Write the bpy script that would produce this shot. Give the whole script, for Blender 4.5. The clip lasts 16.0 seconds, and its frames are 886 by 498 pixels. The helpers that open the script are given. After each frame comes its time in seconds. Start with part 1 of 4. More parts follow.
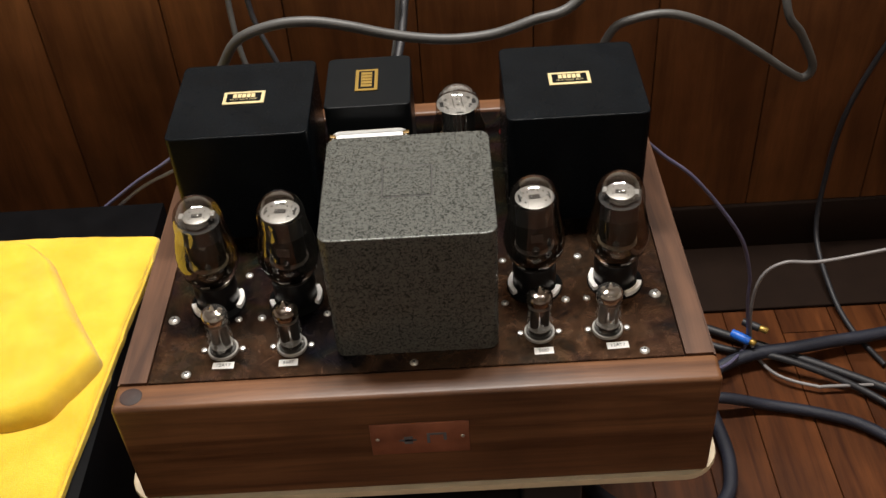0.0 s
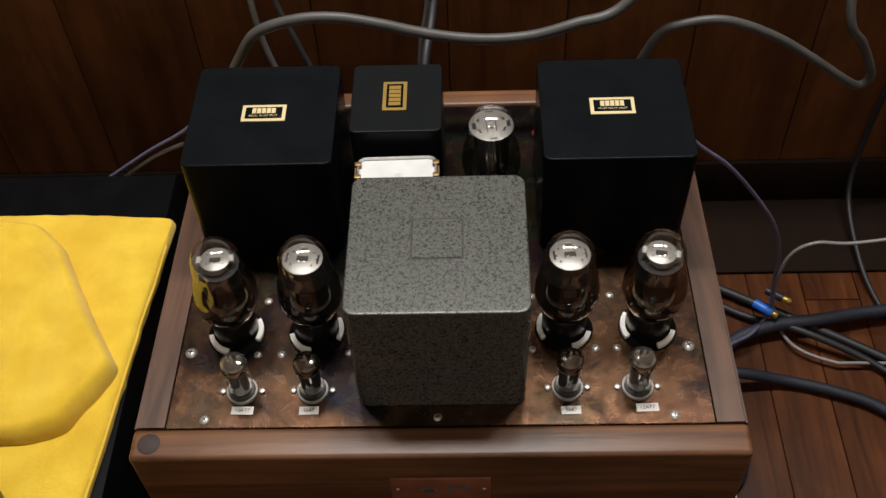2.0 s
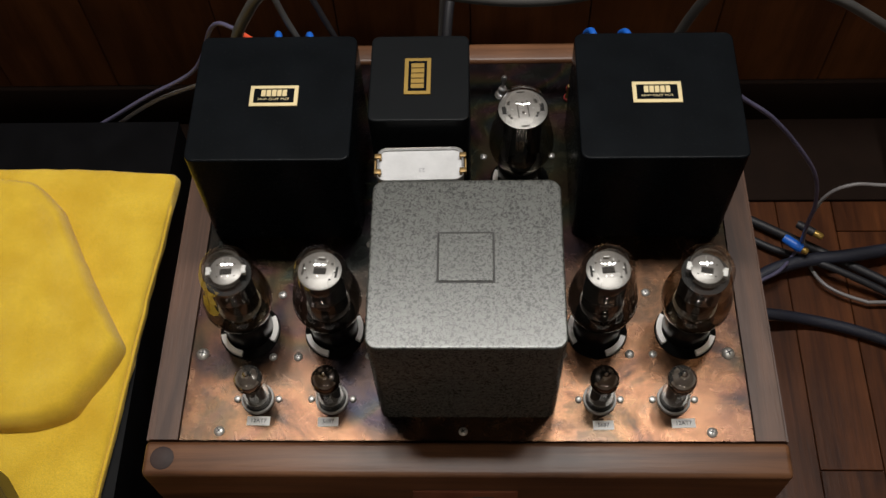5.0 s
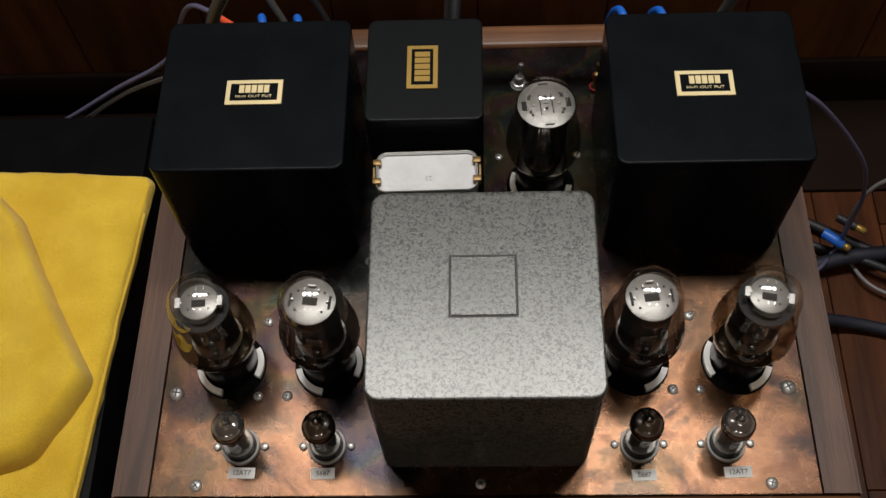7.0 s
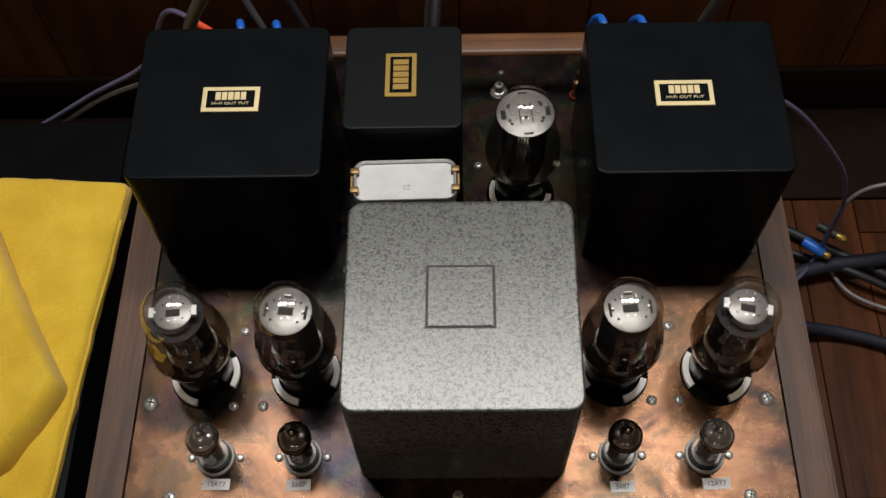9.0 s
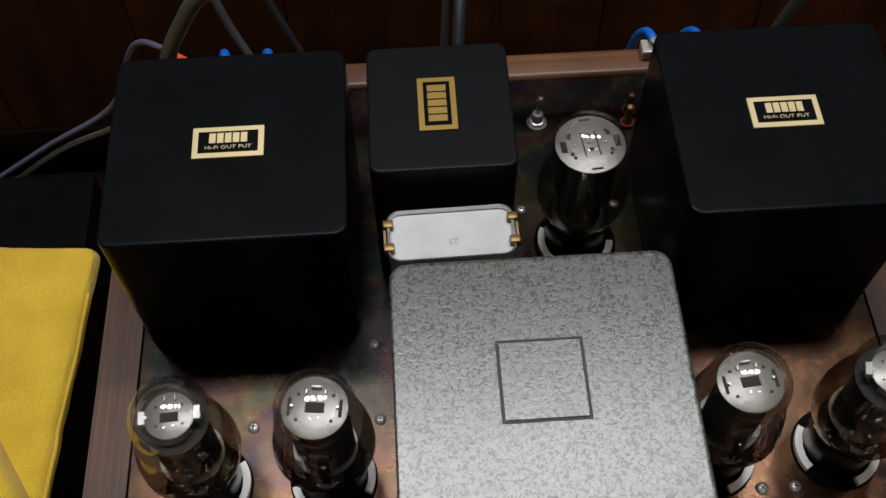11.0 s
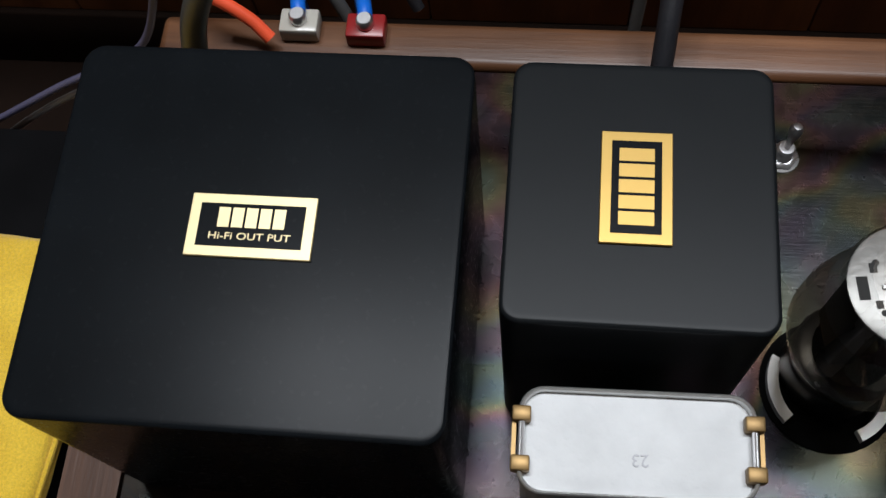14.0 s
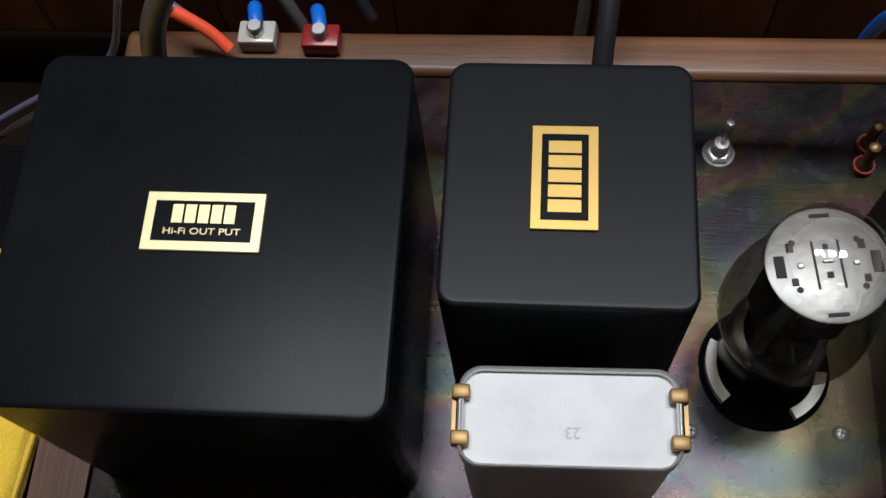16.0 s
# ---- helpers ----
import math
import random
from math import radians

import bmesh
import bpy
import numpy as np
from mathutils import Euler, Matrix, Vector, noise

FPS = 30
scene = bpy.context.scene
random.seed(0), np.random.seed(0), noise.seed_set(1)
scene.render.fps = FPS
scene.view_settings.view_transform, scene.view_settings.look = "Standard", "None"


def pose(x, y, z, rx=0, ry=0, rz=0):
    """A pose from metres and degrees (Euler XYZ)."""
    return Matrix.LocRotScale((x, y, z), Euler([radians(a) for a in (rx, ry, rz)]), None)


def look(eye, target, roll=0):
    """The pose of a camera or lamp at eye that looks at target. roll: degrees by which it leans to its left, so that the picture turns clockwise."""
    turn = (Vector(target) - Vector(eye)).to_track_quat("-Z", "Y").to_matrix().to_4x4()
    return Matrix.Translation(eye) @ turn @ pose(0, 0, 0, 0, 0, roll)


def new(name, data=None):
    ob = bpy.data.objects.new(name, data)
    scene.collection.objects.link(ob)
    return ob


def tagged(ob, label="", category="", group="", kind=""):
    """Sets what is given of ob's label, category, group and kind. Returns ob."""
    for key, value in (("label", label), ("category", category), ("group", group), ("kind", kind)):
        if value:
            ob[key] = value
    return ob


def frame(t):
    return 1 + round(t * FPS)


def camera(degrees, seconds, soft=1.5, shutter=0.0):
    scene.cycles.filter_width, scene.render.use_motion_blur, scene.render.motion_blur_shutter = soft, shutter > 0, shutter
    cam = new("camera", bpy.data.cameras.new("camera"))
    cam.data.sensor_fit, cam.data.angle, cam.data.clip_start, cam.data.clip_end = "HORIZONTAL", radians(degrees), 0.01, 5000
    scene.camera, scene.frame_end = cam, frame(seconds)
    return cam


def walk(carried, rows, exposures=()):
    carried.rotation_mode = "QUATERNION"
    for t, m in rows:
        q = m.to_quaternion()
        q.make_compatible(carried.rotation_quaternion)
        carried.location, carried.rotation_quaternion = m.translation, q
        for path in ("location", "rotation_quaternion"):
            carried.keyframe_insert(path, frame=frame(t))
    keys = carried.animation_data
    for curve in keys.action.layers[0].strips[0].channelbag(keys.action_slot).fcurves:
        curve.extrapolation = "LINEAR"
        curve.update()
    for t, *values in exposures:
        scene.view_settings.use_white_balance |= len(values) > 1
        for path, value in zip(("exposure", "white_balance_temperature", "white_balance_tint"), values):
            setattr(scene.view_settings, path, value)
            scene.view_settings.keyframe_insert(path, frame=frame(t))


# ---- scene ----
cam = camera(46.0, 16.0)
PATH = [
    (0, (0.044, -0.566, 1.084), (0.005, 0.942, -0.23), -4.2),
    (0.5, (0.021, -0.545, 1.138), (-0.02, 0.874, -0.27), -5.5),
    (1, (-0.008, -0.495, 1.147), (-0.003, 0.871, -0.313), -3.7),
    (1.5, (-0.013, -0.454, 1.163), (0.046, 0.825, -0.373), -1.3),
    (2, (0.031, -0.409, 1.183), (-0.031, 0.856, -0.364), -3.1),
    (2.5, (0.049, -0.374, 1.209), (-0.081, 0.828, -0.385), -3.7),
    (3, (0.077, -0.346, 1.198), (-0.088, 0.788, -0.441), -5.3),
    (3.5, (0.059, -0.304, 1.206), (-0.043, 0.777, -0.474), -4.8),
    (4, (0.023, -0.282, 1.203), (-0.045, 0.781, -0.49), -3.6),
    (4.2, (0.018, -0.275, 1.201), (-0.053, 0.776, -0.499), -3.9),
    (6.3, (0.007, -0.232, 1.237), (-0.065, 0.704, -0.529), -3.3),
    (6.5, (0.004, -0.213, 1.2), (-0.08, 0.725, -0.564), -4.3),
    (7, (0.002, -0.178, 1.127), (-0.072, 0.771, -0.632), -4.7),
    (7.5, (0.001, -0.179, 1.124), (-0.047, 0.779, -0.631), -3.3),
    (8, (0.009, -0.178, 1.125), (-0.052, 0.782, -0.629), -4.0),
    (8.2, (0.011, -0.178, 1.123), (-0.047, 0.777, -0.633), -3.6),
    (10.3, (-0.018, -0.16, 1.126), (0.0, 0.795, -0.631), -1.4),
    (10.5, (-0.024, -0.161, 1.111), (0.021, 0.818, -0.632), -0.6),
    (11, (-0.049, -0.096, 1.017), (-0.005, 0.925, -0.702), -1.1),
    (11.5, (-0.04, 0.0, 0.953), (-0.028, 0.887, -0.839), -0.5),
    (12, (-0.049, 0.064, 0.887), (-0.129, 0.862, -0.945), -4.6),
    (12.5, (-0.055, 0.104, 0.856), (-0.15, 0.845, -0.999), -6.0),
    (13, (-0.052, 0.127, 0.847), (-0.186, 0.86, -1.009), -8.3),
    (13.5, (-0.056, 0.126, 0.846), (-0.218, 0.869, -1.003), -9.2),
    (14, (-0.061, 0.123, 0.852), (-0.253, 0.864, -0.996), -10.5),
    (14.5, (-0.06, 0.116, 0.857), (-0.256, 0.848, -0.994), -11.2),
    (15, (-0.06, 0.11, 0.862), (-0.245, 0.847, -0.989), -10.6),
    (15.5, (-0.055, 0.109, 0.864), (-0.236, 0.858, -0.981), -10.5),
    (16, (-0.045, 0.109, 0.865), (-0.214, 0.883, -0.971), -9.7),
]
EXPOSURES = [(0, 0.68, 6300, 10), (0.5, 0.5, 6300, 10), (1, 0.25, 6300, 10), (1.5, 0.16, 6300, 10), (2, 0.1, 6200, 10), (3.5, -0.15, 6150, 10), (6.5, -0.5, 6100, 10), (8.2, -0.5, 6100, 10),
             (10.5, -0.5, 5950, 10), (11, -0.65, 5800, 9), (11.5, -0.65, 5750, 8), (12, -0.5, 5550, 8), (12.5, -0.38, 5500, 8), (16, -0.18, 5550, 9)]
walk(cam, [(t, look(eye, target, roll)) for t, eye, target, roll in PATH], EXPOSURES)

# ---- world, lamps ----
P = 0.465          # top face of the copper plate
CEIL = 2.45
world = bpy.data.worlds.new("world")
scene.world = world
world.use_nodes = True
world.node_tree.nodes["Background"].inputs[0].default_value = (0.05, 0.045, 0.04, 1)
world.node_tree.nodes["Background"].inputs[1].default_value = 0.12

LAMPS = [-0.50, -0.16, 0.20, 0.55]
LAMP_Y = 0.63
for lx in LAMPS:
    lamp = bpy.data.lights.new("ceiling_lamp", "AREA")
    lamp.shape, lamp.size, lamp.size_y = "RECTANGLE", 0.20, 0.22
    lamp.energy = 14.5
    lamp.color = (1.0, 0.93, 0.84)
    lo = new("ceiling_lamp", lamp)
    lo.matrix_world = look((lx, LAMP_Y, CEIL - 0.045), (lx, LAMP_Y, 0))

# two weak lamps further back in the room
for lx in (-0.45, 0.45):
    lamp = bpy.data.lights.new("ceiling_lamp", "AREA")
    lamp.shape, lamp.size, lamp.size_y = "RECTANGLE", 0.20, 0.22
    lamp.energy = 4.0
    lamp.color = (1.0, 0.90, 0.78)
    lo = new("ceiling_lamp", lamp)
    lo.matrix_world = look((lx, -1.35, CEIL - 0.045), (lx, -1.35, 0))


# ---- materials ----
def nodes_of(name):
    m = bpy.data.materials.new(name)
    m.use_nodes = True
    nt = m.node_tree
    return m, nt, nt.nodes["Principled BSDF"]


def add(nt, kind, **inputs):
    n = nt.nodes.new(kind)
    for k, v in inputs.items():
        n.inputs[k.replace("_", " ")].default_value = v
    return n


def ramp(nt, fac, stops):
    r = nt.nodes.new("ShaderNodeValToRGB")
    el = r.color_ramp.elements
    while len(el) < len(stops):
        el.new(0.5)
    for e, (p, c) in zip(el, stops):
        e.position, e.color = p, (*c, 1)
    nt.links.new(fac, r.inputs[0])
    return r


def coords(nt, scale=(1, 1, 1), rot=(0, 0, 0), space="Object"):
    tc = nt.nodes.new("ShaderNodeTexCoord")
    mp = nt.nodes.new("ShaderNodeMapping")
    mp.inputs["Scale"].default_value = scale
    mp.inputs["Rotation"].default_value = rot
    nt.links.new(tc.outputs[space], mp.inputs[0])
    return mp.outputs[0]


def bump(nt, bsdf, height, strength, distance):
    b = nt.nodes.new("ShaderNodeBump")
    b.inputs["Strength"].default_value, b.inputs["Distance"].default_value = strength, distance
    nt.links.new(height, b.inputs["Height"])
    nt.links.new(b.outputs[0], bsdf.inputs["Normal"])


def plain(name, color, rough=0.5, metal=0.0, spec=0.5, grain=0.0, grain_scale=400, var=0.12, coat=0.0):
    m, nt, b = nodes_of(name)
    v = coords(nt)
    big = add(nt, "ShaderNodeTexNoise", Scale=35.0, Detail=4.0)
    nt.links.new(v, big.inputs[0])
    lo = tuple(c * (1 - var) for c in color)
    hi = tuple(min(1, c * (1 + var)) for c in color)
    r = ramp(nt, big.outputs[0], [(0.3, lo), (0.7, hi)])
    nt.links.new(r.outputs[0], b.inputs["Base Color"])
    b.inputs["Metallic"].default_value = metal
    b.inputs["Specular IOR Level"].default_value = spec
    b.inputs["Coat Weight"].default_value = coat
    mr = add(nt, "ShaderNodeMapRange")
    spread = 0.15 if grain else 0.05
    mr.inputs[3].default_value, mr.inputs[4].default_value = rough * (1 - spread), min(1, rough * (1 + spread))
    fine = add(nt, "ShaderNodeTexNoise", Scale=float(grain_scale), Detail=3.0)
    nt.links.new(v, fine.inputs[0])
    nt.links.new(fine.outputs[0], mr.inputs[0])
    nt.links.new(mr.outputs[0], b.inputs["Roughness"])
    if grain:
        bump(nt, b, fine.outputs[0], grain, 0.001)
    return m


def wood(name, dark, light, along="x", rough=0.45, fine=90.0, per_object=0.0, blotch=0.4, spec=0.32):
    m, nt, b = nodes_of(name)
    s = {"x": (1.2, fine / 4, fine / 4), "y": (fine / 4, 1.2, fine / 4), "z": (fine / 4, fine / 4, 1.2)}[along]
    v = coords(nt, s)
    info = nt.nodes.new("ShaderNodeObjectInfo")
    shift = nt.nodes.new("ShaderNodeVectorMath")
    shift.operation = "MULTIPLY_ADD"
    nt.links.new(info.outputs["Random"], shift.inputs[0])
    shift.inputs[1].default_value = (37.0, 53.0, 71.0)
    nt.links.new(v, shift.inputs[2])
    a = add(nt, "ShaderNodeTexNoise", Scale=3.0, Detail=8.0, Roughness=0.62, Distortion=0.6)
    c = add(nt, "ShaderNodeTexNoise", Scale=14.0, Detail=4.0, Roughness=0.7)
    nt.links.new(shift.outputs[0], a.inputs[0])
    nt.links.new(shift.outputs[0], c.inputs[0])
    mix = nt.nodes.new("ShaderNodeMath")
    mix.operation = "MULTIPLY_ADD"
    mix.inputs[1].default_value = 0.125
    nt.links.new(c.outputs[0], mix.inputs[0])
    nt.links.new(a.outputs[0], mix.inputs[2])
    r = ramp(nt, mix.outputs[0], [(0.42, dark), (0.62, tuple((d + l) / 2 for d, l in zip(dark, light))), (0.84, light)])
    bl = add(nt, "ShaderNodeTexNoise", Scale=9.0, Detail=3.0)
    nt.links.new(coords(nt), bl.inputs[0])
    br = ramp(nt, bl.outputs[0], [(0.32, (1 - blotch,) * 3), (0.6, (1, 1, 1))])
    mul = nt.nodes.new("ShaderNodeMix")
    mul.data_type, mul.blend_type = "RGBA", "MULTIPLY"
    mul.inputs[0].default_value = 1.0
    nt.links.new(r.outputs[0], mul.inputs[6])
    nt.links.new(br.outputs[0], mul.inputs[7])
    out = mul.outputs[2]
    if per_object:
        hsv = nt.nodes.new("ShaderNodeHueSaturation")
        mr = add(nt, "ShaderNodeMapRange")
        mr.inputs[3].default_value, mr.inputs[4].default_value = 1 - per_object, 1 + per_object
        nt.links.new(info.outputs["Random"], mr.inputs[0])
        nt.links.new(mr.outputs[0], hsv.inputs["Value"])
        nt.links.new(out, hsv.inputs["Color"])
        out = hsv.outputs[0]
    nt.links.new(out, b.inputs["Base Color"])
    b.inputs["Roughness"].default_value = rough
    b.inputs["Specular IOR Level"].default_value = spec
    bump(nt, b, c.outputs[0], 0.25, 0.0006)
    return m


def copper_sheet():
    """Copper with brown oxide, blue-black stains and rainbow heat tints that grow stronger towards the back."""
    m, nt, b = nodes_of("oxidised_copper")
    v = coords(nt)
    big = add(nt, "ShaderNodeTexNoise", Scale=8.5, Detail=7.0, Roughness=0.62, Distortion=1.6)
    mid = add(nt, "ShaderNodeTexNoise", Scale=11.0, Detail=2.0, Roughness=0.45, Distortion=1.2)
    fine = add(nt, "ShaderNodeTexNoise", Scale=70.0, Detail=5.0, Roughness=0.7, Distortion=0.8)
    for n in (big, mid, fine):
        nt.links.new(v, n.inputs[0])
    base = ramp(nt, big.outputs[0], [(0.30, (0.010, 0.009, 0.013)), (0.38, (0.030, 0.020, 0.016)), (0.45, (0.082, 0.042, 0.024)),
                                     (0.51, (0.118, 0.062, 0.034)), (0.57, (0.064, 0.040, 0.026)), (0.64, (0.088, 0.048, 0.027)), (0.72, (0.022, 0.018, 0.020))])
    tint = ramp(nt, mid.outputs[0], [(0.33, (0.0143, 0.0136, 0.0205)), (0.39, (0.0157, 0.0227, 0.0255)), (0.44, (0.0216, 0.0286, 0.0203)), (0.48, (0.0380, 0.0353, 0.0185)),
                                     (0.52, (0.0392, 0.0280, 0.0197)), (0.56, (0.0359, 0.0199, 0.0213)), (0.61, (0.0212, 0.0163, 0.0240)), (0.67, (0.0154, 0.0210, 0.0210))])
    where = add(nt, "ShaderNodeTexNoise", Scale=7.0, Detail=3.0, Distortion=0.8)
    nt.links.new(coords(nt, (1, 1, 1), (0.4, 0.2, 0.9)), where.inputs[0])
    sep = nt.nodes.new("ShaderNodeSeparateXYZ")
    nt.links.new(v, sep.inputs[0])
    back = add(nt, "ShaderNodeMapRange")
    for k, val in zip((1, 2, 3, 4), (0.05, 0.27, -0.08, 0.30)):
        back.inputs[k].default_value = val
    nt.links.new(sep.outputs["Y"], back.inputs[0])
    total = nt.nodes.new("ShaderNodeMath")
    total.operation = "ADD"
    nt.links.new(where.outputs[0], total.inputs[0])
    nt.links.new(back.outputs[0], total.inputs[1])
    wr = ramp(nt, total.outputs[0], [(0.44, (0.05,) * 3), (0.66, (0.90,) * 3)])
    mix = nt.nodes.new("ShaderNodeMix")
    mix.data_type = "RGBA"
    nt.links.new(wr.outputs[0], mix.inputs[0])
    nt.links.new(base.outputs[0], mix.inputs[6])
    nt.links.new(tint.outputs[0], mix.inputs[7])
    fr = ramp(nt, fine.outputs[0], [(0.34, (0.66,) * 3), (0.58, (1.0,) * 3)])
    mul = nt.nodes.new("ShaderNodeMix")
    mul.data_type, mul.blend_type = "RGBA", "MULTIPLY"
    mul.inputs[0].default_value = 1.0
    nt.links.new(mix.outputs[2], mul.inputs[6])
    nt.links.new(fr.outputs[0], mul.inputs[7])
    nt.links.new(mul.outputs[2], b.inputs["Base Color"])
    b.inputs["Metallic"].default_value = 0.92
    b.inputs["Specular IOR Level"].default_value = 0.3
    brush = add(nt, "ShaderNodeTexNoise", Scale=60.0, Detail=5.0, Roughness=0.7)
    nt.links.new(coords(nt, (0.6, 14, 1)), brush.inputs[0])
    mr = add(nt, "ShaderNodeMapRange")
    mr.inputs[3].default_value, mr.inputs[4].default_value = 0.20, 0.33
    nt.links.new(fine.outputs[0], mr.inputs[0])
    nt.links.new(mr.outputs[0], b.inputs["Roughness"])
    bump(nt, b, brush.outputs[0], 0.09, 0.0008)
    return m


def hammertone(name, dark, light):
    m, nt, b = nodes_of(name)
    v = coords(nt)
    w = add(nt, "ShaderNodeTexNoise", Scale=540.0, Detail=2.5, Roughness=0.55, Distortion=1.0)
    nt.links.new(v, w.inputs[0])
    r = ramp(nt, w.outputs[0], [(0.40, dark), (0.48, tuple(a * 0.25 + c * 0.75 for a, c in zip(dark, light))), (0.60, light)])
    nt.links.new(r.outputs[0], b.inputs["Base Color"])
    b.inputs["Metallic"].default_value = 0.2
    b.inputs["Roughness"].default_value = 0.27
    bump(nt, b, w.outputs[0], 0.115, 0.0009)
    return m


def glass(name, tint, gloss=0.16, least=0.10):
    m = bpy.data.materials.new(name)
    m.use_nodes = True
    nt = m.node_tree
    nt.nodes.remove(nt.nodes["Principled BSDF"])
    clear = nt.nodes.new("ShaderNodeBsdfTransparent")
    clear.inputs[0].default_value = (*tint, 1)
    shine = nt.nodes.new("ShaderNodeBsdfGlossy")
    shine.inputs["Roughness"].default_value = 0.05
    lw = nt.nodes.new("ShaderNodeLayerWeight")
    lw.inputs[0].default_value = gloss
    mix = nt.nodes.new("ShaderNodeMixShader")
    pw = nt.nodes.new("ShaderNodeMath")
    pw.operation = "MULTIPLY_ADD"
    pw.inputs[1].default_value, pw.inputs[2].default_value = 0.42, least
    nt.links.new(lw.outputs["Facing"], pw.inputs[0])
    nt.links.new(pw.outputs[0], mix.inputs[0])
    nt.links.new(clear.outputs[0], mix.inputs[1])
    nt.links.new(shine.outputs[0], mix.inputs[2])
    nt.links.new(mix.outputs[0], nt.nodes["Material Output"].inputs[0])
    return m


def towel():
    m, nt, b = nodes_of("yellow_microfibre")
    v = coords(nt)
    n1 = add(nt, "ShaderNodeTexNoise", Scale=900.0, Detail=3.0, Roughness=0.8)
    n2 = add(nt, "ShaderNodeTexNoise", Scale=28.0, Detail=4.0)
    nt.links.new(v, n1.inputs[0])
    nt.links.new(v, n2.inputs[0])
    r = ramp(nt, n2.outputs[0], [(0.3, (0.76, 0.48, 0.025)), (0.7, (0.92, 0.63, 0.05))])
    f = ramp(nt, n1.outputs[0], [(0.3, (0.72,) * 3), (0.62, (1, 1, 1))])
    mul = nt.nodes.new("ShaderNodeMix")
    mul.data_type, mul.blend_type = "RGBA", "MULTIPLY"
    mul.inputs[0].default_value = 1.0
    nt.links.new(r.outputs[0], mul.inputs[6])
    nt.links.new(f.outputs[0], mul.inputs[7])
    nt.links.new(mul.outputs[2], b.inputs["Base Color"])
    b.inputs["Roughness"].default_value = 0.95
    b.inputs["Sheen Weight"].default_value = 0.25
    b.inputs["Specular IOR Level"].default_value = 0.1
    bump(nt, b, n1.outputs[0], 0.9, 0.0012)
    return m


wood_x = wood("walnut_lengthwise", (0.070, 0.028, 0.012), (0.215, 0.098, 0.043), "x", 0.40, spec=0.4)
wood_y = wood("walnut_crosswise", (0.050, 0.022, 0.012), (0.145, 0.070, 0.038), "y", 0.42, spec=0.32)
panel_wood = wood("dark_panel_wood", (0.104, 0.038, 0.012), (0.220, 0.086, 0.027), "z", 0.5, 45, 0.09, 0.3, 0.25)
floor_wood = wood("red_floor_wood", (0.036, 0.0105, 0.0032), (0.110, 0.036, 0.0102), "y", 0.36, 70, 0.16, 0.3, 0.22)
copper = copper_sheet()
copper_dark = plain("dull_copper", (0.30, 0.115, 0.065), 0.45, 0.4, var=0.3)
hammer = hammertone("grey_hammertone", (0.026, 0.028, 0.025), (0.096, 0.100, 0.092))
black_satin = plain("black_satin_paint", (0.0040, 0.0050, 0.0062), 0.27, spec=0.062, var=0.2)
grey_satin = plain("charcoal_satin_paint", (0.0058, 0.0068, 0.0078), 0.34, spec=0.088, var=0.08)
black_gloss = plain("black_gloss_lacquer", (0.0035, 0.0035, 0.004), 0.45, spec=0.04, var=0.2)
black_plastic = plain("black_bakelite", (0.006, 0.006, 0.0065), 0.30, spec=0.35)
rubber = plain("dark_rubber", (0.010, 0.010, 0.013), 0.55, grain=0.2, grain_scale=700)
blue_black = plain("blue_black_sleeve", (0.009, 0.011, 0.022), 0.6, grain=0.5, grain_scale=1200)
grey_cable = plain("grey_cable_sheath", (0.055, 0.054, 0.052), 0.5, grain=0.1)
violet_wire = plain("grey_violet_insulation", (0.090, 0.085, 0.145), 0.4)
white_wire = plain("clear_grey_insulation", (0.21, 0.20, 0.20), 0.35)
gold = plain("polished_gold", (0.34, 0.22, 0.05), 0.36, 0.6, var=0.06)
gold_pale = plain("pale_brass", (0.66, 0.55, 0.30), 0.42, 0.45, var=0.06)
brass = plain("aged_brass", (0.165, 0.105, 0.038), 0.42, 0.7, var=0.35)
chrome = plain("chrome", (0.68, 0.68, 0.69), 0.33, 0.95, var=0.05)
steel = plain("screw_steel", (0.60, 0.59, 0.56), 0.42, 0.85, var=0.15)
tin = plain("bare_aluminium", (0.60, 0.60, 0.59), 0.36, 0.85, var=0.12, grain=0.05)
white_fill = plain("white_fibre_board", (0.55, 0.555, 0.555), 0.85, var=0.14, grain=0.4, grain_scale=260)
paper = plain("white_label_paper", (0.78, 0.78, 0.76), 0.6, var=0.04)
ink = plain("grey_ink", (0.10, 0.10, 0.11), 0.7)
faint_ink = plain("faint_pencil", (0.42, 0.42, 0.44), 0.8)
ceramic = plain("white_ceramic", (0.92, 0.92, 0.91), 0.25, var=0.05)
mica = plain("mica_disc", (0.33, 0.32, 0.305), 0.36, 0.45, var=0.5, grain=0.15, grain_scale=300)
anode = plain("carbonised_anode", (0.022, 0.021, 0.020), 0.6, 0.2)
anode_grey = plain("grey_anode", (0.16, 0.155, 0.15), 0.45, 0.5)
matt_black = plain("matt_black_gap", (0.004, 0.004, 0.004), 0.9, spec=0.05)
getter = plain("getter_mirror", (0.30, 0.26, 0.23), 0.14, 1.0, var=0.3)
silver_getter = plain("silver_getter", (0.52, 0.50, 0.47), 0.09, 0.95, var=0.3)
cream = plain("cream_painted_board", (0.62, 0.52, 0.36), 0.5, var=0.12)
iron = plain("black_iron", (0.012, 0.012, 0.013), 0.5)
# black for the skirting board and for the floor's painted shade
skirt_and_shade = plain("black_skirting_and_shade", (0.010, 0.005, 0.003), 0.8, spec=0.1)
socket_grey = plain("grey_socket_plastic", (0.30, 0.29, 0.27), 0.4)
blue_plastic = plain("blue_plastic", (0.015, 0.12, 0.55), 0.4)
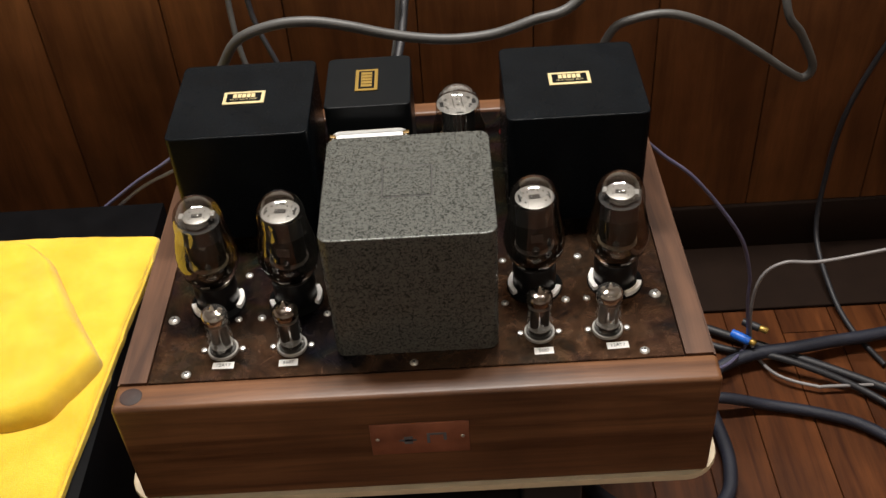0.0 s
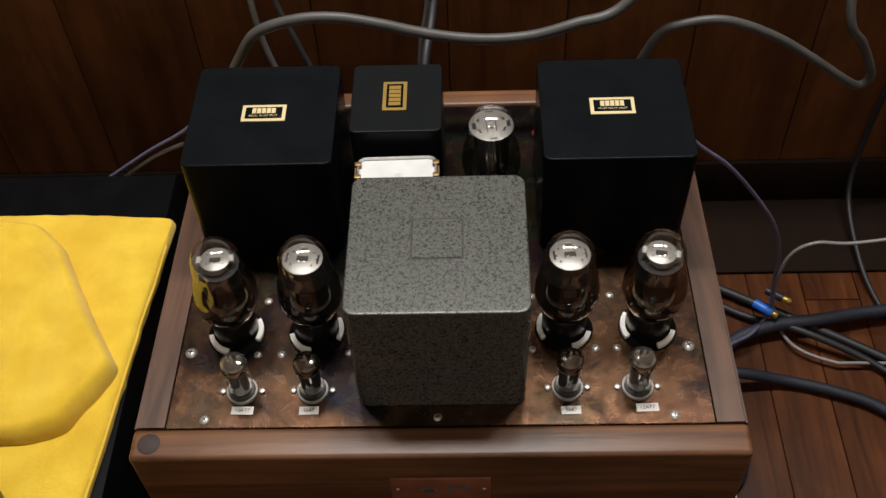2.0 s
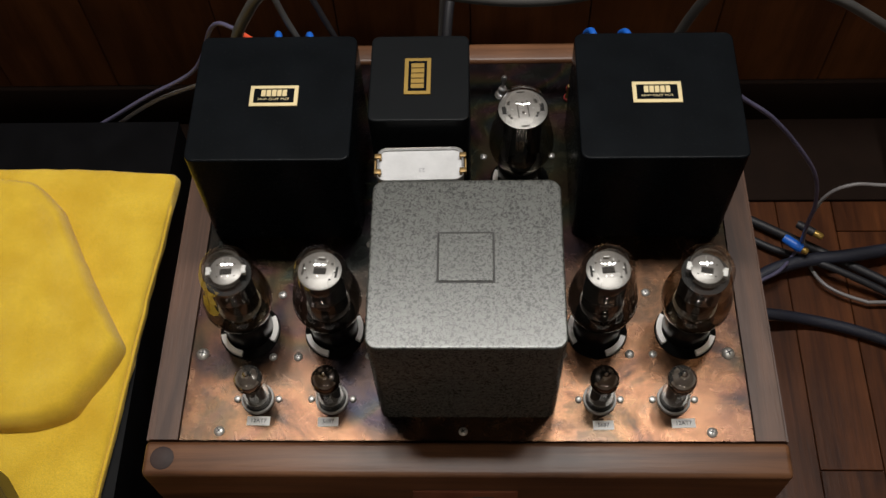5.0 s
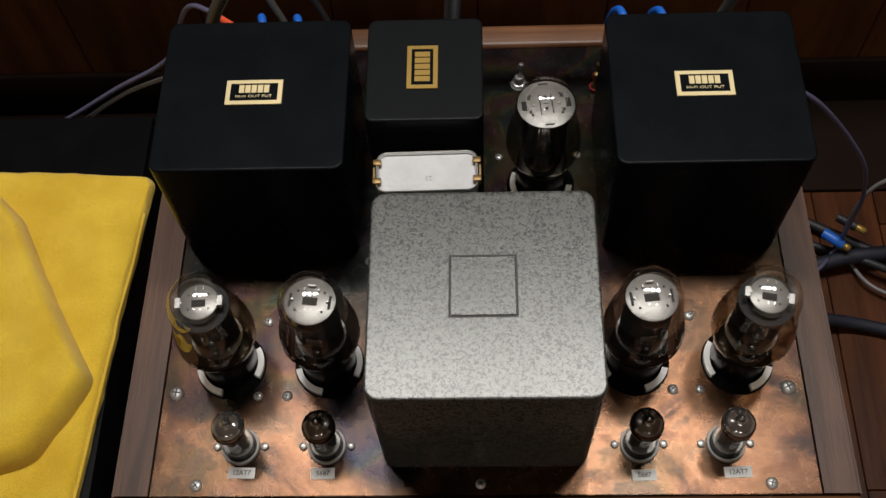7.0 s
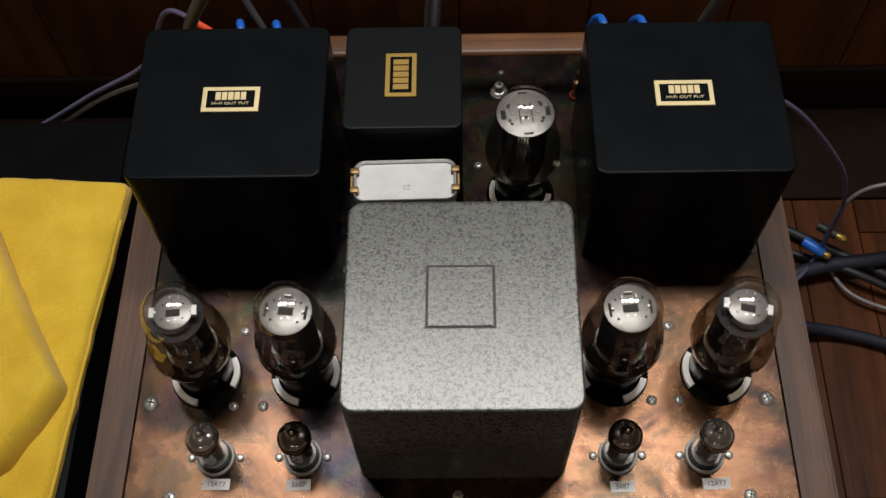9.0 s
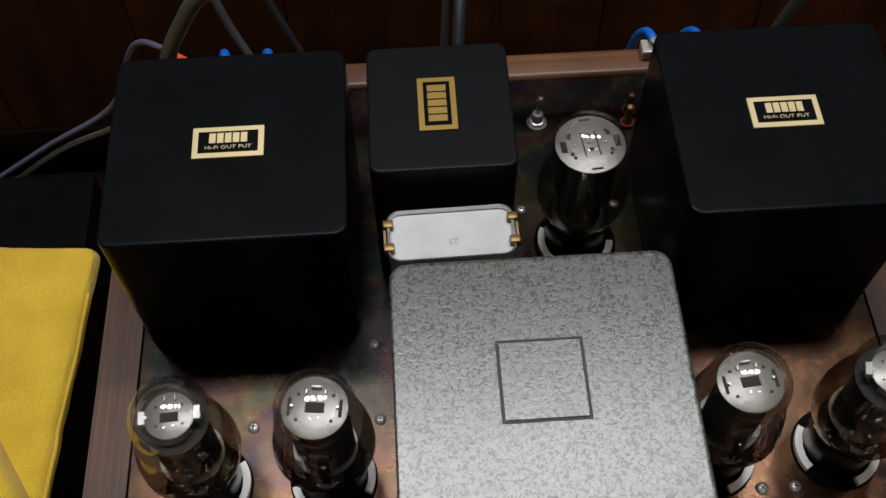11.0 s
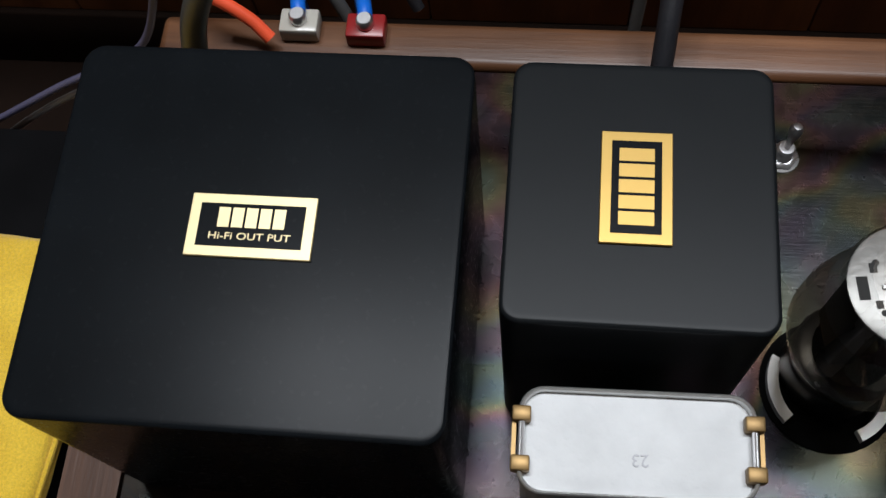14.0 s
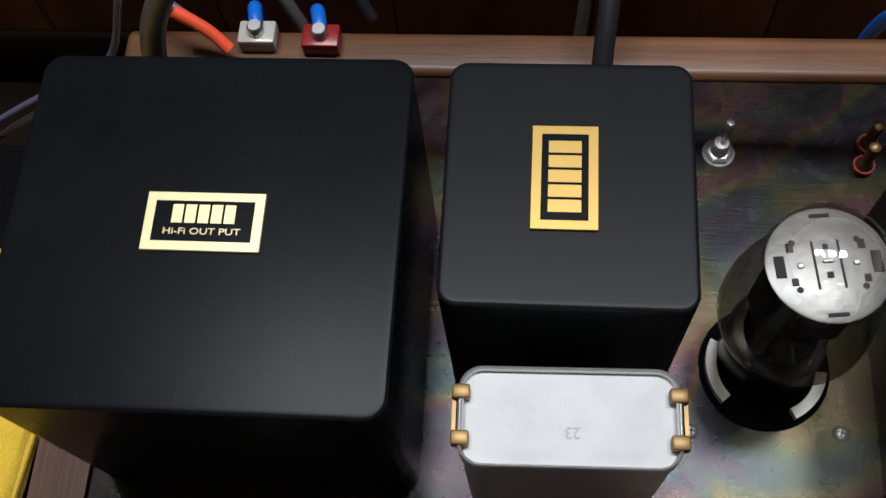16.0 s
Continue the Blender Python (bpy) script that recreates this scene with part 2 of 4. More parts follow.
red_plastic = plain("red_plastic", (0.22, 0.012, 0.012), 0.3)
orange_plastic = plain("orange_red_sleeve", (0.75, 0.09, 0.03), 0.4)
clear_plastic = plain("clear_plastic", (0.40, 0.38, 0.33), 0.2)
dark_grey = plain("dark_grey_plastic", (0.009, 0.0095, 0.011), 0.45, grain=0.2, grain_scale=800)
plaster = plain("ceiling_plaster", (0.66, 0.60, 0.52), 0.9)
# pale only so that the unseen walls return more lamp light
bounce_wall = plain("pale_bounce_wall", (0.74, 0.68, 0.60), 0.9, var=0.08)
tube_glass = glass("valve_glass", (0.90, 0.90, 0.89), 0.16, 0.19)
amber_glass = glass("getter_stained_glass", (0.50, 0.43, 0.33), 0.2, 0.12)
rectifier_glass = glass("pale_smoked_glass", (0.66, 0.61, 0.53), 0.2, 0.11)
smoke_glass = glass("smoked_valve_glass", (0.30, 0.27, 0.245), 0.2, 0.12)
small_glass = glass("small_valve_glass", (0.93, 0.93, 0.92))
cloth_mat = towel()


# ---- mesh helpers ----
def thing(name, loc=(0, 0, 0), rot=(0, 0, 0), label="", category="", group="", kind=""):
    ob = new(name)
    ob.empty_display_size = 0.02
    ob.matrix_basis = pose(*loc, *rot)
    return tagged(ob, label, category, group, kind)


def part(name, bm, material, parent=None, label="", smooth=True):
    me = bpy.data.meshes.new(name)
    bm.normal_update()
    bm.to_mesh(me)
    bm.free()
    me.materials.append(material)
    if smooth:
        for p in me.polygons:
            p.use_smooth = True
        me.set_sharp_from_angle(angle=radians(38))
    ob = new(name, me)
    ob.parent = parent
    return tagged(ob, label) if label else ob


def box(x0, x1, y0, y1, z0, z1, bevel=0.0, seg=3):
    bm = bmesh.new()
    bmesh.ops.create_cube(bm, size=1)
    for v in bm.verts:
        v.co = Vector(((x0 + x1) / 2 + v.co.x * (x1 - x0), (y0 + y1) / 2 + v.co.y * (y1 - y0), (z0 + z1) / 2 + v.co.z * (z1 - z0)))
    if bevel:
        bmesh.ops.bevel(bm, geom=bm.edges[:], offset=bevel, segments=seg, affect="EDGES", profile=0.5)
    return bm


def lathe(profile, n=32, close=False):
    """A turned shape from (radius, height) pairs."""
    bm = bmesh.new()
    rings = []
    for r, z in profile:
        if r < 1e-6:
            rings.append([bm.verts.new((0, 0, z))])
        else:
            rings.append([bm.verts.new((r * math.cos(2 * math.pi * i / n), r * math.sin(2 * math.pi * i / n), z)) for i in range(n)])
    for a, b in zip(rings, rings[1:]):
        for i in range(n):
            j = (i + 1) % n
            if len(a) == 1 and len(b) == 1:
                continue
            if len(a) == 1:
                bm.faces.new((a[0], b[j], b[i]))
            elif len(b) == 1:
                bm.faces.new((a[i], a[j], b[0]))
            else:
                bm.faces.new((a[i], a[j], b[j], b[i]))
    bmesh.ops.recalc_face_normals(bm, faces=bm.faces)
    return bm


def smooth_line(points, steps=10):
    """Catmull-Rom through the points."""
    p = [Vector(q) for q in points]
    p = [2 * p[0] - p[1]] + p + [2 * p[-1] - p[-2]]
    out = []
    for i in range(1, len(p) - 2):
        for k in range(steps):
            t = k / steps
            a, b, c, d = p[i - 1], p[i], p[i + 1], p[i + 2]
            out.append(0.5 * (2 * b + (c - a) * t + (2 * a - 5 * b + 4 * c - d) * t * t + (3 * b - a - 3 * c + d) * t ** 3))
    out.append(p[-2])
    return out


def tube(points, r, n=10, steps=10, taper=None):
    pts = smooth_line(points, steps)
    bm = bmesh.new()
    rings, side = [], None
    for i, q in enumerate(pts):
        d = (pts[min(i + 1, len(pts) - 1)] - pts[max(i - 1, 0)]).normalized()
        if side is None:
            side = d.orthogonal().normalized()
        side = (side - d * side.dot(d)).normalized()
        up = d.cross(side)
        rr = r if taper is None else r + (taper - r) * i / (len(pts) - 1)
        rings.append([bm.verts.new(q + rr * (math.cos(2 * math.pi * k / n) * side + math.sin(2 * math.pi * k / n) * up)) for k in range(n)])
    for a, b in zip(rings, rings[1:]):
        for k in range(n):
            bm.faces.new((a[k], a[(k + 1) % n], b[(k + 1) % n], b[k]))
    bm.faces.new(rings[0][::-1])
    bm.faces.new(rings[-1])
    bmesh.ops.recalc_face_normals(bm, faces=bm.faces)
    return bm


def rounded_rect(x0, x1, y0, y1, r, n=6):
    out = []
    for cx, cy, a0 in ((x1 - r, y1 - r, 0), (x0 + r, y1 - r, 90), (x0 + r, y0 + r, 180), (x1 - r, y0 + r, 270)):
        for k in range(n + 1):
            a = radians(a0 + 90 * k / n)
            out.append((cx + r * math.cos(a), cy + r * math.sin(a)))
    return out


def loft(loops, cap_bottom=True, cap_top=True):
    """Joins loops of equally many (x, y, z) points."""
    bm = bmesh.new()
    rings = [[bm.verts.new(q) for q in lp] for lp in loops]
    n = len(rings[0])
    for a, b in zip(rings, rings[1:]):
        for i in range(n):
            bm.faces.new((a[i], a[(i + 1) % n], b[(i + 1) % n], b[i]))
    if cap_bottom:
        bm.faces.new(rings[0][::-1])
    if cap_top:
        bm.faces.new(rings[-1])
    bmesh.ops.recalc_face_normals(bm, faces=bm.faces)
    return bm


def can(bottom, top, z0, z1, r=0.008, edge=0.0013):
    """A box cover with rounded upright edges and a soft top edge; bottom and top are (x0, x1, y0, y1)."""
    loops = []

    def ring(f, inset, z):
        q = [b + (t - b) * f for b, t in zip(bottom, top)]
        return [(x, y, z) for x, y in rounded_rect(q[0] + inset, q[1] - inset, q[2] + inset, q[3] - inset, max(r - inset, 0.001))]
    loops.append(ring(0, 0, z0))
    loops.append(ring(0.5, 0, (z0 + z1) / 2))
    for k in range(6):
        a = radians(90 * k / 5)
        loops.append(ring(1, edge * (1 - math.cos(a)), z1 - edge + edge * math.sin(a)))
    loops.append(ring(1, edge + 0.0012, z1))
    return loft(loops)


def join(*bms):
    """Several bmeshes as one."""
    out = bmesh.new()
    for b in bms:
        me = bpy.data.meshes.new("tmp")
        b.to_mesh(me)
        b.free()
        out.from_mesh(me)
        bpy.data.meshes.remove(me)
    return out


def moved(bm, m):
    bmesh.ops.transform(bm, matrix=m, verts=bm.verts)
    return bm


def writing(text, size, material, parent, m, name="lettering", label="", depth=0.0001, spread=1.0):
    cu = bpy.data.curves.new(name, "FONT")
    cu.body, cu.size, cu.extrude = text, size, depth
    cu.align_x, cu.align_y = "CENTER", "CENTER"
    cu.resolution_u = 3
    tmp = new("tmp", cu)
    me = bpy.data.meshes.new_from_object(tmp.evaluated_get(bpy.context.evaluated_depsgraph_get()))
    bpy.data.objects.remove(tmp)
    bm = bmesh.new()
    bm.from_mesh(me)
    bpy.data.meshes.remove(me)
    for v in bm.verts:
        v.co.x *= spread
    moved(bm, m)
    return part(name, bm, material, parent, label, smooth=False)


# ---- room ----
def wall_board(x0, x1, y, z0, z1, t=0.018):
    return box(x0, x1, y, y + t, z0, z1, 0.002, 2)


WALL = 0.645
floor = tagged(part("floor", box(-2.5, 2.8, -2.6, 2.6, -0.06, -0.004), floor_wood), "reddish brown polished wooden plank floor", "floor", kind="structure")
ceiling = tagged(part("ceiling", box(-2.5, 2.8, -2.6, 2.6, CEIL, CEIL + 0.1), plaster), "pale plaster ceiling", "ceiling", kind="structure")
# unseen walls added to close the room and bounce fill light
for nm, b in (("wall_north", (-2.5, 2.8, 2.5, 2.6)), ("wall_south", (-2.5, 2.8, -2.6, -2.5)), ("wall_west", (-2.6, -2.5, -2.6, 2.6)), ("wall_east", (2.8, 2.9, -2.6, 2.6))):
    tagged(part(nm, box(*b, -0.06, CEIL), bounce_wall), "unseen plain pale wall added to bounce light", "wall", kind="structure")

# low panelled partition behind the amplifier
wainscot = thing("wall_partition", label="dark brown stained wooden panelling with upright boards", category="wall panelling", kind="structure")
part("backing", box(-1.6, 1.9, WALL + 0.0165, WALL + 0.05, 0, 0.72), panel_wood, wainscot)
# no real ledge: a flat black sheet puts the floor's shade into colour
part("floor_shade", box(-1.6, 1.9, 0.503, WALL - 0.006, 0, 0.006, 0.002), skirt_and_shade, wainscot, "thin black sheet standing in for shade on the floor along the wall foot")
part("skirting", box(-1.6, 1.9, WALL - 0.006, WALL + 0.016, 0, 0.085, 0.003), skirt_and_shade, wainscot, "black skirting board")
bx = -1.6
k = 0
while bx < 1.88:
    w = (0.155, 0.170, 0.150, 0.163)[k % 4]
    part("board", wall_board(bx + 0.0004, min(bx + w, 1.9) - 0.0004, WALL, 0.085, 0.72), panel_wood, wainscot)
    bx += w
    k += 1
part("cap_rail", box(-1.6, 1.9, WALL - 0.012, WALL + 0.055, 0.72, 0.745, 0.004), panel_wood, wainscot)

for lx, ly in [(q, LAMP_Y) for q in LAMPS] + [(-0.45, -1.35), (0.45, -1.35)]:
    fix = thing("ceiling_light", (lx, ly, CEIL), label="white recessed strip light in the ceiling", category="ceiling light", group="ceiling lights in a row")
    part("frame", loft([[(x, y, -0.03) for x, y in rounded_rect(-0.05, 0.05, -0.10, 0.10, 0.006)], [(x, y, 0.0) for x, y in rounded_rect(-0.05, 0.05, -0.10, 0.10, 0.006)]]), plaster, fix)


# ---- stand under the amplifier ----
stand = thing("amplifier_stand", (0, 0, 0), label="low stand with cream board top and black iron legs", category="stand")
top_loop = rounded_rect(-0.256, 0.253, -0.0290, 0.392, 0.03)
part("top_board", loft([[(x * s, y, z) for x, y in top_loop] for s, z in ((0.997, 0.340), (1, 0.3415), (1, 0.3455), (0.997, 0.347))]), cream, stand, "cream painted board with rounded corners")
for lx in (-0.135, 0.112):
    for ly in (0.02, 0.33):
        part("leg", box(lx - 0.027, lx + 0.027, ly - 0.022, ly + 0.022, 0, 0.34, 0.003), iron, stand)
part("crossbar", box(-0.108, 0.085, 0.005, 0.035, 0.22, 0.26, 0.003), iron, stand)
part("crossbar", box(-0.108, 0.085, 0.315, 0.345, 0.05, 0.09, 0.003), iron, stand)

# ---- amplifier chassis ----
amp = thing("valve_amplifier", (0, 0, 0), label="handmade valve amplifier chassis of brown wood with copper top plate", category="amplifier")
Z0, Z1 = 0.349, P + 0.0015
XO, XB, YF, YB = 0.2400, 0.2365, -0.0280, 0.3850


def rail(pts, z0, z1, bev=0.004, edge_from=0.0):
    bm = loft([[(x, y, z) for x, y in pts] for z in (z0, z1)])
    bmesh.ops.bevel(bm, geom=[e for e in bm.edges if all(v.co.z > z1 - 1e-4 and abs(v.co.x) > edge_from for v in e.verts)], offset=bev * 0.6, segments=3, affect="EDGES")
    return bm


part("front_rail", box(-XO, XO, YF, -0.0008, Z0 + 0.001, Z1, 0.004, 4), wood_x, amp, "brown wooden front board, worn at the corners")
part("back_rail", box(-XB, XB, 0.3625, YB, Z0 + 0.001, Z1, 0.004, 4), wood_x, amp)
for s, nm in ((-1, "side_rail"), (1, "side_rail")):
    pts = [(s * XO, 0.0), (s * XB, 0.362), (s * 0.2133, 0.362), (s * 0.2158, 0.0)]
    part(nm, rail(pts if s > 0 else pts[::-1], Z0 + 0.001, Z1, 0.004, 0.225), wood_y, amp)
part("bottom_panel", box(-0.21, 0.21, 0.002, 0.360, Z0 + 0.002, Z0 + 0.012), iron, amp)
plate = part("top_plate", rail([(-0.2150, 0.0), (0.2150, 0.0), (0.2125, 0.361), (-0.2125, 0.361)], P - 0.0025, P, 0.0006), copper, amp, "heat-tinted copper sheet with rainbow stains")
# corner plug and small knots in the front board
part("dowel_plug", moved(lathe([(0.0, 0.0006), (0.0075, 0.0006), (0.009, 0.0), (0.009, -0.002)], 20), pose(-0.2255, -0.0145, Z1 + 0.0002)), plain("dark_plug_wood", (0.042, 0.027, 0.024), 0.6, spec=0.25, var=0.5), amp, "dark round wooden plug")

# engraved copper name plate on the front board
tagpl = part("name_plate", box(-0.0395, 0.0405, YF - 0.0015, YF + 0.0005, 0.396, 0.433, 0.0006, 2), copper_dark, amp, "dull copper front plate with worn dark engraving")
for x0, x1, z0, z1 in ((-0.0125, -0.0055, 0.409, 0.418), (-0.0165, -0.0025, 0.4125, 0.4145), (0.006, 0.0085, 0.409, 0.421), (0.0085, 0.022, 0.419, 0.421), (0.0195, 0.022, 0.412, 0.419)):
    part("engraving", box(x0, x1, YF - 0.0019, YF - 0.0010, z0, z1), ink, tagpl)
for sx in (-0.034, 0.035):
    part("nail", moved(lathe([(0, 0.001), (0.0012, 0.0008), (0.0018, 0)], 10), pose(sx, YF - 0.0015, 0.4155, 90)), steel, tagpl)


# ---- screws ----
def pan_screw(x, y, r=0.0035, kind="cross", z=P):
    h = r * 0.55
    s = part("screw", lathe([(0, h), (r * 0.45, h * 0.95), (r * 0.8, h * 0.7), (r, h * 0.25), (r, 0)], 16), steel, amp)
    s.location = (x, y, z)
    for a in (20, 110):
        g = part("slot", moved(box(-r * 0.55, r * 0.55, -r * 0.11, r * 0.11, h * 0.72, h * 1.02), pose(0, 0, 0, 0, 0, a + 40 * math.sin(x * 90 + y * 50))), iron, s)
    return s


for x, y, r in ((-0.1852, 0.0071, 0.0040), (0.1844, 0.0069, 0.0040), (-0.0007, 0.0073, 0.0034),
                (-0.2057, 0.0705, 0.0050), (0.2038, 0.0713, 0.0050),
                (-0.1474, 0.1229, 0.0035), (0.1445, 0.1242, 0.0035),
                (-0.1500, 0.0680, 0.0032), (0.1460, 0.0705, 0.0032), (-0.1303, 0.0681, 0.0036), (0.1280, 0.0705, 0.0036),
                (-0.0745, 0.0690, 0.0032), (0.0765, 0.0700, 0.0032), (-0.0765, 0.1230, 0.0034), (0.0780, 0.1240, 0.0032),
                (0.0157, 0.2573, 0.0030), (0.0175, 0.2050, 0.0030), (0.0735, 0.2065, 0.0030), (0.0745, 0.2580, 0.0030),
                (-0.0785, 0.1700, 0.0034)):
    pan_screw(x, y, r)


# ---- valves ----
def fillet(z0, z1, r, n=24):
    return lathe([(0, z0), (r, z0), (r, z1), (0, z1)], n)


def big_socket(x, y, turn=0, r=0.0238):
    s = thing("valve_socket", (x, y, P), (0, 0, turn), "white ceramic valve socket in a round black cut-out", "valve socket", "big valve sockets")
    part("rim", lathe([(0, 0.0002), (r, 0.0002), (r, 0.0009), (r - 0.001, 0.0012), (0.0, 0.0012)], 32), matt_black, s)
    for a0, a1 in ((168, 236), (-50, 8)):
        pts = []
        for i in range(9):
            a = radians(a0 + (a1 - a0) * i / 8)
            pts.append((0.0228 * math.cos(a), 0.0228 * math.sin(a)))
        for i in range(9):
            a = radians(a1 - (a1 - a0) * i / 8)
            pts.append((0.0187 * math.cos(a), 0.0187 * math.sin(a)))
        part("ceramic", loft([[(px, py, z) for px, py in pts] for z in (0.0013, 0.0050)]), ceramic, s)
    return s


def bulb(parent, mid, top, h, base_top, stained, n=40):
    """The glass: a stained lower bulb and a clear dome above it."""
    pr = [(0.0172, base_top), (0.0182, base_top + 0.003), (mid * 0.90, base_top + 0.011), (mid, base_top + 0.022), (mid * 0.985, base_top + 0.031),
          (mid * 0.92, base_top + 0.041), (top * 1.05, base_top + 0.051)]
    part("bulb", lathe(pr, n), stained, parent, "smoky getter-stained glass bulb")
    up = [pr[-1], (top, base_top + 0.058)]
    z = base_top + 0.062
    rest = h - z
    for k in range(9):
        a = radians(90 * k / 8)
        up.append((top * 0.995 * math.cos(a) ** 0.72 if k < 8 else 0.0, z + rest * math.sin(a)))
    part("dome", lathe(up, n), tube_glass, parent, "clear glass dome")


def disc_with_cuts(parent, r, z, slots, tabs):
    part("mica_spacer", lathe([(0, z - 0.0004), (r, z - 0.0004), (r, z + 0.0004), (r * 0.97, z + 0.0006), (0, z + 0.0006)], 36), mica, parent, "silvery round mica spacer with dark slots")
    for k in range(4):
        a = radians(38 + (0, 104, 180, 284)[k])
        part("hole", moved(lathe([(0, 0.0007), (r * 0.055, 0.0007), (r * 0.055, 0.0)], 10), pose(r * 0.66 * math.cos(a), r * 0.66 * math.sin(a), z)), anode, parent)
    for x, y, w, d in slots:
        part("slot", box(x - w / 2, x + w / 2, y - d / 2, y + d / 2, z + 0.0003, z + 0.0009), anode, parent)
    for x, y, w, d, hh in tabs:
        part("tab", box(x - w / 2, x + w / 2, y - d / 2, y + d / 2, z - 0.002, z + hh, 0.0003, 1), tin, parent)


RISE = 0.0155


def raised(v, dz):
    """Lifts the finished parts of a valve on to a taller base."""
    for c in v.children:
        c.data.transform(pose(0, 0, dz))


def valve_base(v, r):
    part("base", lathe([(0, 0), (r * 0.96, 0), (r * 0.97, 0.003), (r, 0.004), (r, 0.0240), (r * 0.97, 0.0265), (r * 0.88, 0.0275), (0, 0.0275)], 36), black_plastic, v, "black moulded valve base")


def power_valve(x, y, wide, turn=0, lean=(0, 0)):
    v = thing("power_valve", (x, y, P + 0.0012), (lean[0], lean[1], turn),
              "shouldered glass power valve with wide silver top disc" if wide else "clear shouldered glass power valve with narrow top disc and side tabs", "valve", "big power valves")
    bulb(v, 0.0258, 0.0204, 0.0945, 0.0105, smoke_glass if wide else amber_glass)
    ell = lathe([(0, 0.028), (0.0150, 0.028), (0.0165, 0.034), (0.0165, 0.062), (0.0140, 0.071), (0, 0.071)], 28)
    for q in ell.verts:
        q.co.y *= 0.72
        q.co.x *= 0.94
    part("anode", ell, anode, v, "dark carbonised anode")
    for sx in (-1, 1):
        part("fin", box(sx * 0.0125 - 0.003, sx * 0.0125 + 0.003, -0.0006, 0.0006, 0.031, 0.071), anode, v)
        part("support_rod", moved(fillet(0.020, 0.080, 0.0007, 8), pose(sx * 0.0108, 0, 0)), tin, v)
    part("stem", lathe([(0.0125, 0.017), (0.010, 0.021), (0.006, 0.026), (0.0055, 0.031), (0, 0.032)], 20), getter, v, "pinched glass stem")
    part("lower_mica", lathe([(0, 0.0285), (0.0165, 0.0285), (0.0165, 0.0293), (0, 0.0293)], 28), mica, v)
    if wide:
        disc_with_cuts(v, 0.0158, 0.0775, [(0, 0.000, 0.0090, 0.0052), (-0.0122, 0, 0.0016, 0.0090), (0.0122, 0, 0.0016, 0.0090)],
                       [(0, 0.0098, 0.0050, 0.0012, 0.003), (-0.0045, 0.0075, 0.0012, 0.0025, 0.002), (0.0045, 0.0075, 0.0012, 0.0025, 0.002)])
        part("getter_flash", moved(box(-0.005, 0.005, -0.0008, 0.0008, 0.040, 0.048, 0.0004, 1), pose(0, -0.0125, 0)), tin, v)
    else:
        disc_with_cuts(v, 0.0118, 0.0785, [(0, -0.001, 0.0085, 0.0048)],
                       [(-0.0128, 0, 0.0036, 0.0070, 0.0012), (0.0128, 0, 0.0036, 0.0070, 0.0012), (-0.002, 0.0085, 0.0009, 0.003, 0.002), (0.003, 0.0085, 0.0009, 0.003, 0.002)])
        part("top_plate", lathe([(0, 0.0705), (0.0165, 0.0705), (0.0172, 0.072), (0, 0.0722)], 28), anode, v)
    raised(v, RISE)
    valve_base(v, 0.0184)
    return v


BY = 0.0920
for bx_, wide, turn in ((-0.1700, False, 4), (-0.1025, True, -6), (0.1035, True, 5), (0.1725, False, -12)):
    big_socket(bx_, BY - 0.002, 24 if bx_ < 0 else -24)
    power_valve(bx_, BY, wide, turn, (-0.8, 0))


def small_valve(x, y, dark=False):
    s = thing("small_valve_socket", (x, y, P), (0, 0, 0), "round grey ceramic socket ring for a small valve", "valve socket", "small valve sockets")
    part("ring", lathe([(0.0106, 0.0002), (0.0126, 0.0002), (0.0126, 0.0026), (0.0122, 0.0030), (0.0112, 0.0030), (0.0108, 0.0026), (0.0108, 0.0004)], 32), socket_grey, s, "pale socket ring")
    part("floor_disc", lathe([(0, 0.0007), (0.0103, 0.0007), (0.0103, 0.0012), (0, 0.0012)], 24), anode, s)
    for sx in (-0.0158, 0.0158):
        part("screw", moved(lathe([(0, 0.0024), (0.0012, 0.0023), (0.0024, 0.0017), (0.0027, 0.0005), (0.0027, 0)], 12), pose(sx, 0, 0.0002)), steel, s)
    v = thing("small_valve", (x, y, P + 0.0014), (0, 0, 12 if dark else -8), "small clear glass valve with dark mirrored top", "valve", "small preamplifier valves")
    r = 0.0103
    body = [(r * 0.95, 0.0), (r, 0.0015), (r, 0.030)]
    part("envelope", lathe(body + [(r, 0.031)], 28), small_glass, v, "clear glass tube")
    dome = [(r, 0.0305), (r, 0.033)] + [(0.0060 + 0.0043 * math.cos(radians(a)), 0.033 + 0.0052 * math.sin(radians(a))) for a in (20, 40, 60, 78)]
    dome += [(0.0048, 0.0386), (0.0034, 0.0391), (0.0026, 0.0396), (0.0018, 0.0412), (0.0010, 0.0432), (0, 0.0438)]
    part("getter_top", lathe(dome, 36), getter if dark else silver_getter, v, "dark mirrored getter dome with glass tip")
    for sx in (-1, 1):
        el = lathe([(0, 0.006), (0.0036, 0.006), (0.0036, 0.026), (0, 0.026)], 14)
        part("anode", moved(el, pose(sx * 0.0042, 0, 0)), anode if dark else anode_grey, v)
    part("lower_mica", lathe([(0, 0.0052), (0.0092, 0.0052), (0.0092, 0.0058), (0, 0.0058)], 20), mica, v)
    part("upper_mica", lathe([(0, 0.0266), (0.0094, 0.0266), (0.0094, 0.0272), (0, 0.0272)], 20), mica, v)
    for c in v.children:
        c.data.transform(pose(0, 0, 0.0012) @ Matrix.Diagonal((1.03, 1.03, 1.14, 1)))
    return v


SY = 0.0328
